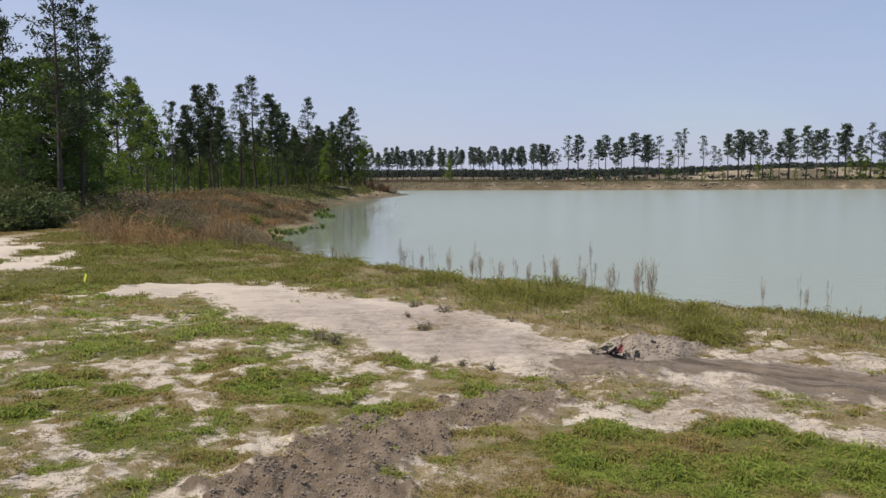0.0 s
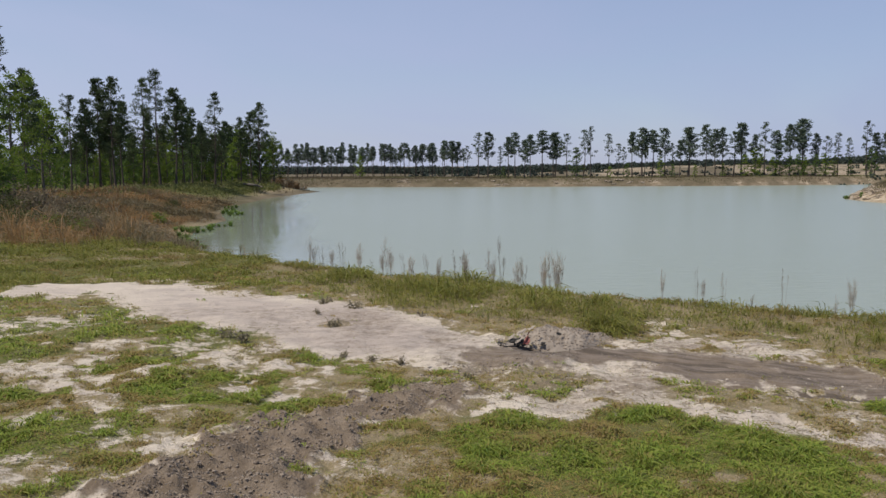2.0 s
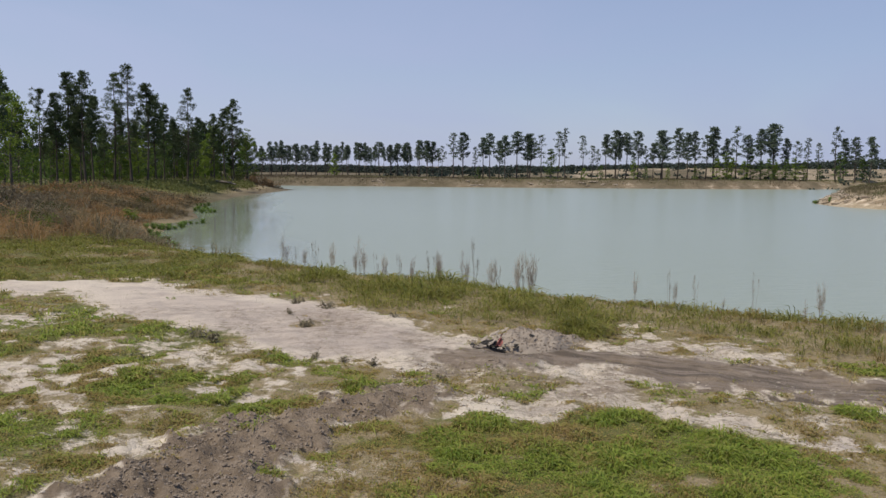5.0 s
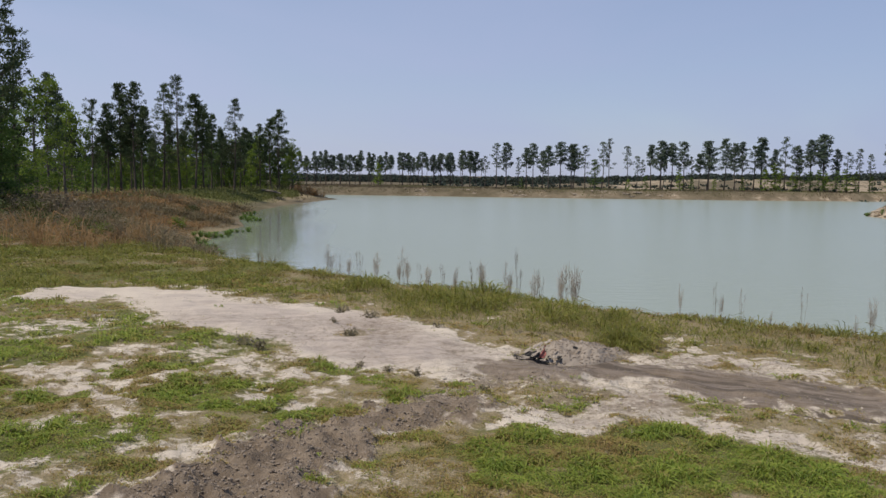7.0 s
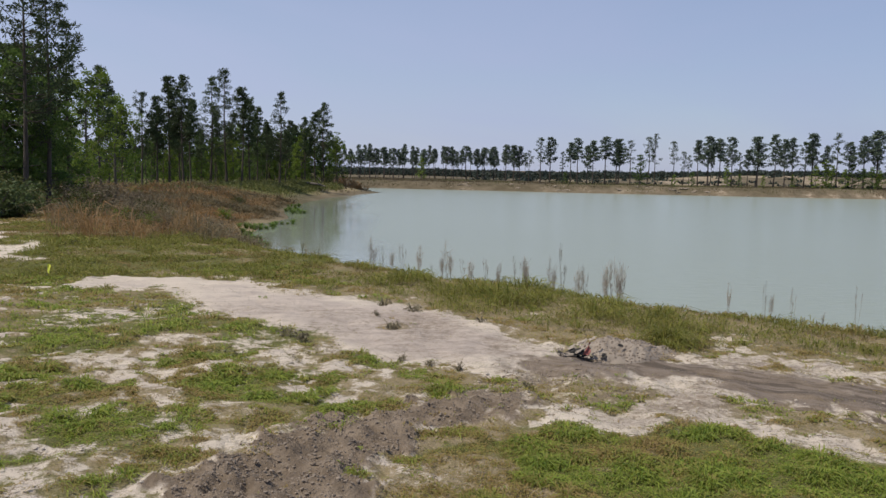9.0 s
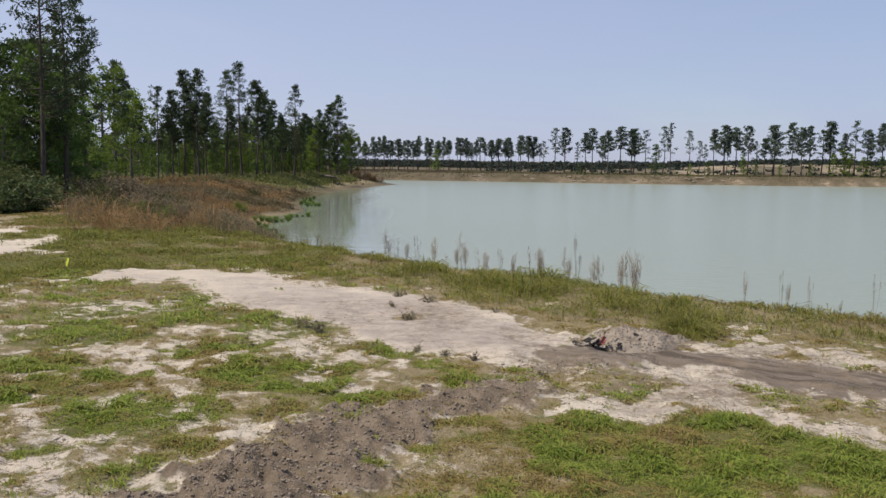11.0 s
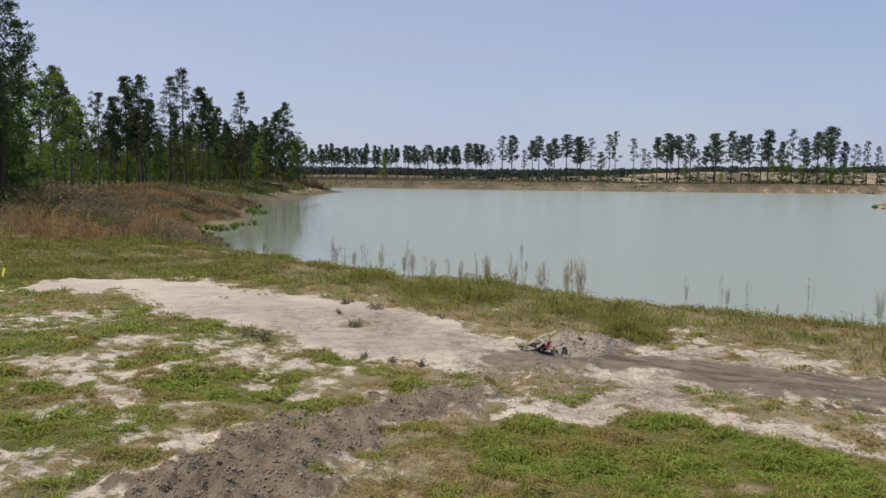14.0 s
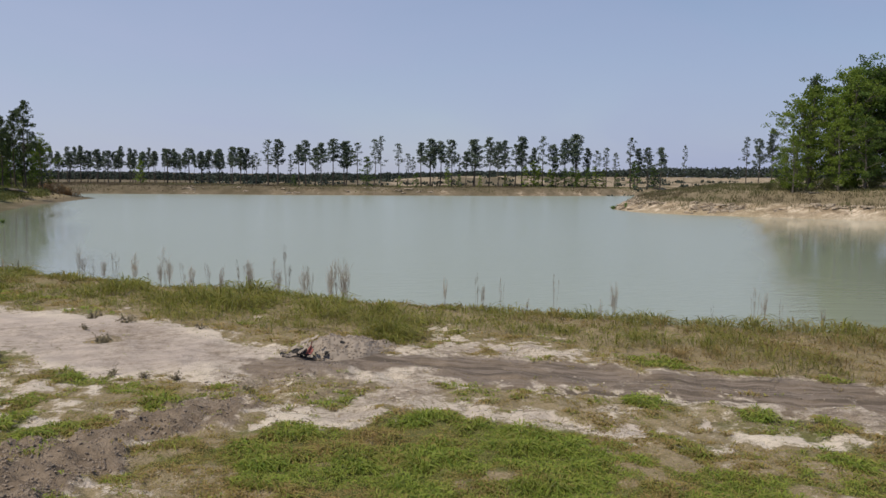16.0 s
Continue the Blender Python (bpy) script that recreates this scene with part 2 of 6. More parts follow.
def cover(x, y):
    """Amount of dark soil, of bare sand, of growth, and its greenness, at each place."""
    s, r = shore(x, y), np.hypot(x, y)
    soil = soil_amount(x, y)
    n1, n2, n3 = 2.1 * fbm(x, y, 1.3, 4, 31), 2.1 * fbm(x, y, 0.42, 3, 32), 2.1 * fbm(x, y, 0.13, 2, 33)
    sand = smooth(0.2, -0.2, inside(x, y, TRACK) + 0.22 * n1 + 0.26 * n2 + 0.2 * n3)
    bare = np.maximum(np.maximum(blobs(x, y, BARE), blobs(x, y, BARE_EAST)), -0.75)
    sand = np.maximum(sand, smooth(-0.1, 0.4, bare + 0.1 + 0.3 * n1 + 0.6 * n2 + 0.5 * n3) * (r < 14))
    d, w = to_line(x, y, SAND_LANE)
    sand = np.maximum(sand, smooth(0.4, -0.4, d - w + 0.9 * n1 + 0.5 * n2))
    east = smooth(0.2, 0.8, x - 0.35 * (y - 5)) * smooth(5.7, 6.3, y + 0.42 * (x - 1.2)) * smooth(10.0, 9.2, y + 0.3 * x)
    beyond = smooth(4.4, 5.8, x) * smooth(0.15, 0.5, y - np.interp(x, [p[0] for p in RUT], [p[1] for p in RUT]))       # rough grass comes down to the rut
    east, sand = east * (1 - beyond), sand * (1 - beyond)
    sand = np.maximum(sand, 0.88 * east * smooth(-0.65, 0.05, n2 * 0.7 + n1 * 0.5))
    sand = np.maximum(sand, 0.9 * smooth(0.32, 0.62, n1 * 0.3 + n2 * 0.55 + n3 * 0.35) * (y > 4.5) * (y < 13.5) * (x < 0.5))
    lush = smooth(-0.45, 0.45, np.maximum(blobs(x, y, LUSH) + 0.12, -0.9) + 0.35 * n1 + 0.5 * n2 + 0.35 * n3)
    worn = smooth(-0.1, 0.5, blobs(x, y, [(-2.15, 4.95, 0.95, 0.55)]) + 0.3 * n2 + 0.3 * n3)          # trodden crust beside the ridge
    lush = lush * np.where(x > 2.4, smooth(0.35, 0.6, to_line(x, y, RUT)[0]), 1) * (1 - 0.9 * beyond)
    lush, sand = lush * (1 - 0.9 * worn), np.maximum(sand, 0.85 * worn)
    tuft = smooth(-0.3, 0.3, blobs(x, y, TUFTS) + 0.4 * n2 + 0.2 * n3)
    front = smooth(0.16, -0.2, y - np.interp(x, [p[0] for p in MAT_EDGE], [p[1] for p in MAT_EDGE]) + 0.10 * n1 + 0.14 * n2 + 0.08 * n3) * smooth(-0.4, 0.5, x)    # the thick mat before the rut
    west = smooth(0.9, 0.1, x) * smooth(13.5, 11.5, y) * (y > 3.9)
    growth = 0.85 + 0.2 * n1 + 0.2 * n2 - west * (1 - front) * (0.12 - 0.2 * n2 - 0.25 * n3)
    growth = np.maximum(growth, front * (0.82 + 0.12 * n1 + 0.3 * n2 + 0.3 * n3))
    growth = np.maximum(growth, lush)
    growth = growth * (1 - sand * (1 - 0.92 * front)) * (1 - soil)
    growth = np.maximum(growth, np.maximum(tuft * 0.5, lush * (1 - 0.95 * sand * (x > 0.6) - 0.8 * sand * (x <= 0.6)) * 0.9) * (1 - 0.75 * soil))
    green = np.clip(0.36 + 0.22 * n1 + 0.2 * n2 + 0.55 * lush - 0.1 * tuft + front * (0.14 + 0.24 * smooth(1.6, 3.0, x) + 0.4 * n2 + 0.3 * n1 + 0.4 * n3) + 0.22 * smooth(2.6, 4.0, x) * (1 - front) - 0.35 * beyond, 0, 1)
    green = np.clip(green - 0.5 * smooth(11.5, 8.8, s) * smooth(7.5, 9.0, y) * smooth(-1.5, 0.5, x), 0, 1)
    growth = np.maximum(growth, (0.31 - 0.22 * smooth(0.4, 1.0, x)) * (1 - soil) * smooth(-0.5, 0.1, inside(x, y, TRACK)) * (r < 14) * (1 + n3))
    edge = np.clip(8.8 - 0.44 * x, 6.2, 7.5) - 1.0 * smooth(0.5, -1.5, x) + 1.6 * smooth(4.4, 6.5, x)
    bank = smooth(edge + 0.7, edge - 0.5, s + 0.25 * n1 + 0.3 * n2) * (r < 40) * (s > 0)       # rough grass along the near bank
    growth = np.maximum(growth, bank * (0.8 + 0.2 * n2))
    sand, soil = sand * (1 - 0.85 * bank), soil * (1 - 0.9 * bank)
    hole = 0.5 * smooth(0.5, 0.85, n1 * 0.45 + n2 * 0.75 + 0.2 * n3 + 0.25 * smooth(5, 8, x))
    hole = np.maximum(hole, 0.75 * smooth(7.5, 9.5, x) * np.exp(-((s - 2.0 - 0.3 * n1) / 0.55) ** 2) * smooth(-0.7, 0.2, n2 + n3))       # a bare strip behind the rim
    sand, growth = np.where(bank > 0.3, np.maximum(sand, hole), sand), np.where(bank > 0.3, growth * (1 - hole), growth)
    return soil, np.clip(sand, 0, 1), np.clip(growth, 0, 1), green, bank


# ---- materials ----
def shader(name):
    m = bpy.data.materials.new(name)
    m.use_nodes = True
    return m, m.node_tree.nodes, m.node_tree.links, m.node_tree.nodes["Principled BSDF"]


def noise_node(nodes, links, scale, detail=5, rough=0.6, vector=None, stretch=None):
    n = nodes.new("ShaderNodeTexNoise")
    n.inputs["Scale"].default_value, n.inputs["Detail"].default_value, n.inputs["Roughness"].default_value = scale, detail, rough
    if vector is not None:
        if stretch:
            mp = nodes.new("ShaderNodeMapping")
            mp.inputs["Scale"].default_value = stretch
            links.new(vector, mp.inputs["Vector"])
            vector = mp.outputs[0]
        links.new(vector, n.inputs["Vector"])
    return n.outputs["Fac"]


def blend(nodes, links, fac, a, b, mode="MIX"):
    m = nodes.new("ShaderNodeMix")
    m.data_type, m.blend_type = "RGBA", mode
    for sock, v in ((m.inputs[0], fac), (m.inputs[6], a), (m.inputs[7], b)):
        if isinstance(v, (int, float)):
            sock.default_value = v
        elif isinstance(v, tuple):
            sock.default_value = (*v, 1)
        else:
            links.new(v, sock)
    return m.outputs[2]


def ramp(nodes, links, fac, lo, hi):
    m = nodes.new("ShaderNodeMapRange")
    m.interpolation_type = "SMOOTHSTEP"
    m.inputs[1].default_value, m.inputs[2].default_value = lo, hi
    links.new(fac, m.inputs[0])
    return m.outputs[0]


def bump(nodes, links, bsdf, height, strength, distance):
    b = nodes.new("ShaderNodeBump")
    b.inputs["Strength"].default_value, b.inputs["Distance"].default_value = strength, distance
    links.new(height, b.inputs["Height"])
    links.new(b.outputs[0], bsdf.inputs["Normal"])


def attribute(nodes, name):
    a = nodes.new("ShaderNodeAttribute")
    a.attribute_name = name
    return a.outputs["Fac"]


def place(nodes):
    return nodes.new("ShaderNodeNewGeometry").outputs["Position"]


def ground_material():
    m, n, l, p = shader("sandy_ground")
    pos = place(n)
    big, mid, fine = noise_node(n, l, 0.5, 4, 0.6, pos), noise_node(n, l, 5.0, 6, 0.7, pos), noise_node(n, l, 60.0, 4, 0.7, pos)
    sand = blend(n, l, ramp(n, l, big, 0.3, 0.7), (0.72, 0.632, 0.52), (0.61, 0.53, 0.445))
    sand = blend(n, l, ramp(n, l, mid, 0.54, 0.82), sand, (0.37, 0.295, 0.215))
    sand = blend(n, l, ramp(n, l, fine, 0.56, 0.88), sand, (0.36, 0.31, 0.255))
    def fissure(scale, width):
        """Thin crooked lines: where a noise crosses its middle value."""
        k = n.new("ShaderNodeMath")
        k.operation = "COMPARE"
        k.inputs[1].default_value, k.inputs[2].default_value = 0.5, width
        l.new(noise_node(n, l, scale, 4, 0.65, pos, (0.75, 1.3, 1.0)), k.inputs[0])
        m = n.new("ShaderNodeMath")
        m.operation = "MULTIPLY"
        l.new(k.outputs[0], m.inputs[0])
        l.new(attribute(n, "crust"), m.inputs[1])
        return m.outputs[0]
    crack = fissure(3.2, 0.012)
    sand = blend(n, l, crack, sand, (0.23, 0.18, 0.125))
    swept = noise_node(n, l, 1.6, 5, 0.6, pos, (0.7, 3.0, 1.0))                                           # faint streaks across the driven sand
    sand = blend(n, l, ramp(n, l, swept, 0.45, 0.75), sand, (0.53, 0.45, 0.395))
    sand = blend(n, l, attribute(n, "driven"), sand, blend(n, l, ramp(n, l, swept, 0.35, 0.65), (0.56, 0.475, 0.415), (0.43, 0.362, 0.318)))
    litter = blend(n, l, ramp(n, l, mid, 0.35, 0.65), (0.31, 0.248, 0.155), (0.2, 0.165, 0.088))
    litter = blend(n, l, ramp(n, l, fine, 0.45, 0.7), litter, (0.42, 0.335, 0.215))
    soil = blend(n, l, ramp(n, l, mid, 0.35, 0.7), (0.172, 0.132, 0.096), (0.30, 0.238, 0.178))
    soil = blend(n, l, ramp(n, l, fine, 0.5, 0.75), soil, (0.13, 0.104, 0.082))
    drawn = n.new("ShaderNodeMapping")                                                                    # wheel marks run along the rut
    drawn.inputs["Rotation"].default_value, drawn.inputs["Scale"].default_value = (0, 0, radians(34)), (1.0, 1.0, 1.0)
    l.new(pos, drawn.inputs["Vector"])
    streak = noise_node(n, l, 2.4, 6, 0.7, drawn.outputs[0], (0.45, 6.0, 1.0))
    marks = n.new("ShaderNodeMath")
    marks.operation = "MULTIPLY"
    l.new(ramp(n, l, streak, 0.44, 0.6), marks.inputs[0])
    l.new(attribute(n, "rut"), marks.inputs[1])
    # darker soil along the two wheel lines
    soil = blend(n, l, attribute(n, "wheel_dark"), soil, (0.10, 0.082, 0.068))
    soil = blend(n, l, marks.outputs[0], soil, (0.245, 0.2, 0.165))
    def broken(name, amount, lo, hi):
        """The painted cover, its edge broken up by the small grain of the ground."""
        k = n.new("ShaderNodeMath")
        k.operation = "MULTIPLY_ADD"
        l.new(noise_node(n, l, 9.0, 7, 0.8, pos), k.inputs[0])
        k.inputs[1].default_value, k.inputs[2].default_value = amount, -0.5 * amount
        add = n.new("ShaderNodeMath")
        l.new(k.outputs[0], add.inputs[0])
        l.new(attribute(n, name), add.inputs[1])
        return ramp(n, l, add.outputs[0], lo, hi)
    moss = blend(n, l, ramp(n, l, fine, 0.4, 0.7), (0.12, 0.13, 0.042), (0.2, 0.18, 0.072))
    litter = blend(n, l, ramp(n, l, attribute(n, "green"), 0.25, 0.9), litter, moss)
    c = blend(n, l, broken("growth", 1.8, 0.16, 0.52), sand, litter)
    heath = blend(n, l, ramp(n, l, noise_node(n, l, 0.35, 6, 0.7, pos), 0.35, 0.65), (0.085, 0.07, 0.044), (0.165, 0.135, 0.094))
    c = blend(n, l, attribute(n, "heath"), c, heath)
    c = blend(n, l, attribute(n, "clay"), c, blend(n, l, ramp(n, l, noise_node(n, l, 0.9, 7, 0.75, pos), 0.38, 0.62), (0.2, 0.15, 0.10), blend(n, l, ramp(n, l, noise_node(n, l, 0.5, 5, 0.7, pos, (0.5, 2.0, 1.0)), 0.45, 0.6), (0.38, 0.295, 0.2), (0.68, 0.575, 0.45))))
    c = blend(n, l, broken("soil", 1.1, 0.2, 0.75), c, soil)
    l.new(c, p.inputs["Base Color"])
    p.inputs["Roughness"].default_value = 0.95
    p.inputs["Specular IOR Level"].default_value = 0.15
    h = n.new("ShaderNodeMath")
    h.operation = "ADD"
    l.new(mid, h.inputs[0])
    l.new(fine, h.inputs[1])
    crumb = n.new("ShaderNodeMath")
    crumb.operation = "MULTIPLY_ADD"
    crumb.inputs[1].default_value = 1.1
    l.new(noise_node(n, l, 24.0, 6, 0.75, pos), crumb.inputs[0])
    l.new(h.outputs[0], crumb.inputs[2])
    bump(n, l, p, crumb.outputs[0], 0.7, 0.029)
    return m


def water_material():
    m, n, l, p = shader("murky_water")
    pos = place(n)
    drift = noise_node(n, l, 0.02, 3, 0.5, pos)
    c = blend(n, l, drift, (0.292, 0.33, 0.266), (0.318, 0.354, 0.284))
    l.new(c, p.inputs["Base Color"])
    ruffle = n.new("ShaderNodeMapRange")
    ruffle.inputs[3].default_value, ruffle.inputs[4].default_value = 0.24, 0.02
    l.new(attribute(n, "calm"), ruffle.inputs[0])
    l.new(ruffle.outputs[0], p.inputs["Roughness"])
    p.inputs["IOR"].default_value = 1.33
    small = noise_node(n, l, 2.2, 4, 0.6, pos, (0.6, 1.4, 1.0))
    fall = n.new("ShaderNodeMapRange")
    fall.inputs[3].default_value, fall.inputs[4].default_value = 1.0, 0.04
    l.new(attribute(n, "calm"), fall.inputs[0])
    wave = n.new("ShaderNodeMath")
    wave.operation = "MULTIPLY"
    l.new(small, wave.inputs[0])
    l.new(fall.outputs[0], wave.inputs[1])
    turn = n.new("ShaderNodeMapping")                                   # long low ripples that run in towards the near bank
    turn.inputs["Rotation"].default_value = (0, 0, radians(22))
    l.new(pos, turn.inputs["Vector"])
    ripple = n.new("ShaderNodeMath")
    ripple.operation = "MULTIPLY_ADD"
    ripple.inputs[1].default_value = 0.19
    l.new(noise_node(n, l, 2.0, 2, 0.5, turn.outputs[0], (0.12, 1.0, 1.0)), ripple.inputs[0])
    l.new(wave.outputs[0], ripple.inputs[2])
    bump(n, l, p, ripple.outputs[0], 0.6, 0.1)
    return m


def leaf_material(name, a, b, dry=None, translucent=0.3):
    m, n, l, p = shader(name)
    pos = place(n)
    isl = n.new("ShaderNodeNewGeometry").outputs["Random Per Island"]
    c = blend(n, l, isl, a, b)
    rnd = n.new("ShaderNodeObjectInfo").outputs["Random"]
    tone = n.new("ShaderNodeHueSaturation")
    v = n.new("ShaderNodeMapRange")
    v.inputs[3].default_value, v.inputs[4].default_value = 0.8, 1.25
    l.new(rnd, v.inputs[0])
    l.new(v.outputs[0], tone.inputs["Value"])
    l.new(c, tone.inputs["Color"])
    c = tone.outputs[0]
    if dry:
        c = blend(n, l, attribute(n, "dry"), c, blend(n, l, noise_node(n, l, 3.0, 2, 0.5, pos), dry, tuple(v * 0.65 for v in dry)))
    l.new(c, p.inputs["Base Color"])
    p.inputs["Roughness"].default_value = 0.6
    p.inputs["Specular IOR Level"].default_value = 0.25
    t = n.new("ShaderNodeBsdfTranslucent")
    l.new(c, t.inputs["Color"])
    mix = n.new("ShaderNodeMixShader")
    mix.inputs[0].default_value = translucent
    l.new(p.outputs[0], mix.inputs[1])
    l.new(t.outputs[0], mix.inputs[2])
    l.new(mix.outputs[0], n["Material Output"].inputs["Surface"])
    return m


def bark_material(name, a, b):
    m, n, l, p = shader(name)
    pos = n.new("ShaderNodeTexCoord").outputs["Object"]
    f = noise_node(n, l, 4.0, 5, 0.7, pos, (3.0, 3.0, 0.6))
    l.new(blend(n, l, ramp(n, l, f, 0.35, 0.65), a, b), p.inputs["Base Color"])
    p.inputs["Roughness"].default_value = 0.9
    bump(n, l, p, f, 0.8, 0.03)
    return m


def plain_material(name, a, b, scale=20.0, rough=0.7):
    m, n, l, p = shader(name)
    f = noise_node(n, l, scale, 4, 0.6, n.new("ShaderNodeTexCoord").outputs["Object"])
    l.new(blend(n, l, f, a, b), p.inputs["Base Color"])
    p.inputs["Roughness"].default_value = rough
    bump(n, l, p, f, 0.4, 0.01)
    return m


GROUND = ground_material()
POND_WATER = water_material()
GRASS = leaf_material("grass_blade", (0.15, 0.228, 0.035), (0.30, 0.35, 0.062), (0.43, 0.315, 0.13), 0.42)
BANK_GRASS = leaf_material("bank_grass_blade", (0.112, 0.142, 0.027), (0.252, 0.242, 0.055), (0.34, 0.245, 0.105), 0.42)
BROWN_GRASS = leaf_material("brown_grass_blade", (0.12, 0.132, 0.05), (0.195, 0.185, 0.085), (0.185, 0.145, 0.092), 0.3)
SEDGE = leaf_material("dry_sedge", (0.37, 0.205, 0.085), (0.31, 0.21, 0.102), (0.185, 0.16, 0.095), 0.38)
STEM = leaf_material("dead_stem", (0.32, 0.27, 0.2), (0.21, 0.17, 0.13), None, 0.2)
PLUME = leaf_material("seed_plume", (0.52, 0.43, 0.33), (0.42, 0.36, 0.29), None, 0.5)
NEEDLES = leaf_material("pine_needles", (0.046, 0.072, 0.032), (0.09, 0.118, 0.052), None, 0.3)
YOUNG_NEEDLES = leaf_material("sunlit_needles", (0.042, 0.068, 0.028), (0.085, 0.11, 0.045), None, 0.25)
LEAVES = leaf_material("broad_leaves", (0.06, 0.108, 0.024), (0.125, 0.185, 0.042), None, 0.46)
BRIGHT_LEAVES = leaf_material("spring_leaves", (0.11, 0.182, 0.024), (0.228, 0.292, 0.052), None, 0.5)
# olive taken darker to carry the shade at the wood's edge
SHADED_OLIVE_LEAVES = leaf_material("shaded_olive_leaves", (0.062, 0.076, 0.022), (0.115, 0.122, 0.04), None, 0.3)
TWIG_LEAVES = leaf_material("grey_green_leaves", (0.075, 0.115, 0.04), (0.135, 0.17, 0.066), None, 0.3)
DEAD_WEED = leaf_material("dead_weed", (0.27, 0.23, 0.15), (0.2, 0.175, 0.115), None, 0.25)
WEED = leaf_material("waterside_weed", (0.085, 0.145, 0.032), (0.14, 0.2, 0.048), None, 0.4)
# leaf colour shifted towards blue, so the belt's haze is painted in
HAZED_SCRUB = leaf_material("hazed_scrub_leaves", (0.03, 0.042, 0.034), (0.048, 0.062, 0.048), None, 0.15)
# the haze of distance is put into this paler, greyer needle colour
HAZED_NEEDLES = leaf_material("hazed_needles", (0.088, 0.125, 0.092), (0.155, 0.186, 0.132), None, 0.4)
LOW_HERBS = leaf_material("low_herbs", (0.10, 0.122, 0.035), (0.18, 0.178, 0.062), None, 0.35)
DRAB = leaf_material("drab_twigs", (0.15, 0.118, 0.075), (0.24, 0.2, 0.13), None, 0.25)
DEBRIS = leaf_material("dead_debris", (0.13, 0.098, 0.06), (0.23, 0.18, 0.115), None, 0.15)
PINE_BARK = bark_material("pine_bark", (0.046, 0.037, 0.031), (0.095, 0.075, 0.058))
GREY_BARK = bark_material("grey_bark", (0.075, 0.064, 0.053), (0.15, 0.132, 0.112))
SOIL = plain_material("dark_soil", (0.185, 0.148, 0.114), (0.33, 0.268, 0.21), 14.0, 0.95)
CRUST = plain_material("sand_crust", (0.56, 0.49, 0.405), (0.42, 0.36, 0.295), 12.0, 0.95)
HEAP = plain_material("dug_soil", (0.2, 0.168, 0.138), (0.35, 0.297, 0.245), 9.0, 0.95)
CLAY = plain_material("dry_clay", (0.22, 0.165, 0.115), (0.47, 0.40, 0.31), 0.9, 0.95)
CHAR = plain_material("charred_wood", (0.012, 0.011, 0.01), (0.05, 0.045, 0.04), 30.0, 0.85)
ASH = plain_material("pale_ash", (0.43, 0.37, 0.31), (0.27, 0.225, 0.18), 25.0, 0.9)
RED = plain_material("red_cloth", (0.40, 0.135, 0.11), (0.27, 0.075, 0.06), 25.0, 0.7)
YELLOW = plain_material("yellow_plastic", (0.75, 0.78, 0.10), (0.65, 0.68, 0.08), 10.0, 0.5)
WIRE = plain_material("steel_wire", (0.30, 0.28, 0.26), (0.20, 0.18, 0.17), 40.0, 0.5)


# ---- mesh making ----
def mesh(name, verts, faces, material, attrs=None, shade=True):
    """A mesh from arrays: verts n x 3, faces a list of index arrays of equal length each."""
    me = bpy.data.meshes.new(name)
    verts = np.asarray(verts, np.float32)
    groups = faces if isinstance(faces, list) else [faces]
    groups = [np.asarray(g, np.int32) for g in groups if len(g)]
    me.vertices.add(len(verts))
    me.vertices.foreach_set("co", verts.ravel())
    loops = np.concatenate([g.ravel() for g in groups])
    sizes = np.concatenate([np.full(len(g), g.shape[1], np.int32) for g in groups])
    me.loops.add(len(loops))
    me.loops.foreach_set("vertex_index", loops)
    me.polygons.add(len(sizes))
    me.polygons.foreach_set("loop_start", np.concatenate([[0], np.cumsum(sizes)[:-1]]).astype(np.int32))
    me.polygons.foreach_set("use_smooth", np.full(len(sizes), shade))
    me.update(calc_edges=True)
    for key, values in (attrs or {}).items():
        a = me.attributes.new(key, "FLOAT", "POINT")
        a.data.foreach_set("value", np.asarray(values, np.float32))
    me.materials.append(material)
    return me


def part(name, me, parent, label=""):
    ob = new(name, me)
    ob.parent = parent
    return tagged(ob, label)


def tube(path, radii, sides=6):
    """Rings of a bent tapered tube along a path; returns verts and quads."""
    path, radii = np.asarray(path, float), np.asarray(radii, float)
    way = np.gradient(path, axis=0)
    way /= np.linalg.norm(way, axis=1)[:, None] + 1e-9
    ref = np.where(np.abs(way[:, 2:3]) > 0.9, np.array([[1.0, 0, 0]]), np.array([[0, 0, 1.0]]))
    u = np.cross(way, ref)
    u /= np.linalg.norm(u, axis=1)[:, None] + 1e-9
    w = np.cross(way, u)
    a = np.linspace(0, 2 * np.pi, sides, endpoint=False)
    v = path[:, None] + radii[:, None, None] * (np.cos(a)[None, :, None] * u[:, None] + np.sin(a)[None, :, None] * w[:, None])
    k = len(path)
    i, j = np.meshgrid(np.arange(k - 1), np.arange(sides), indexing="ij")
    q = np.stack([i * sides + j, i * sides + (j + 1) % sides, (i + 1) * sides + (j + 1) % sides, (i + 1) * sides + j], -1).reshape(-1, 4)
    return v.reshape(-1, 3), q


def join(pieces):
    verts, quads, base = [], [], 0
    for v, q in pieces:
        verts.append(v)
        quads.append(q + base)
        base += len(v)
    return np.concatenate(verts), np.concatenate(quads)


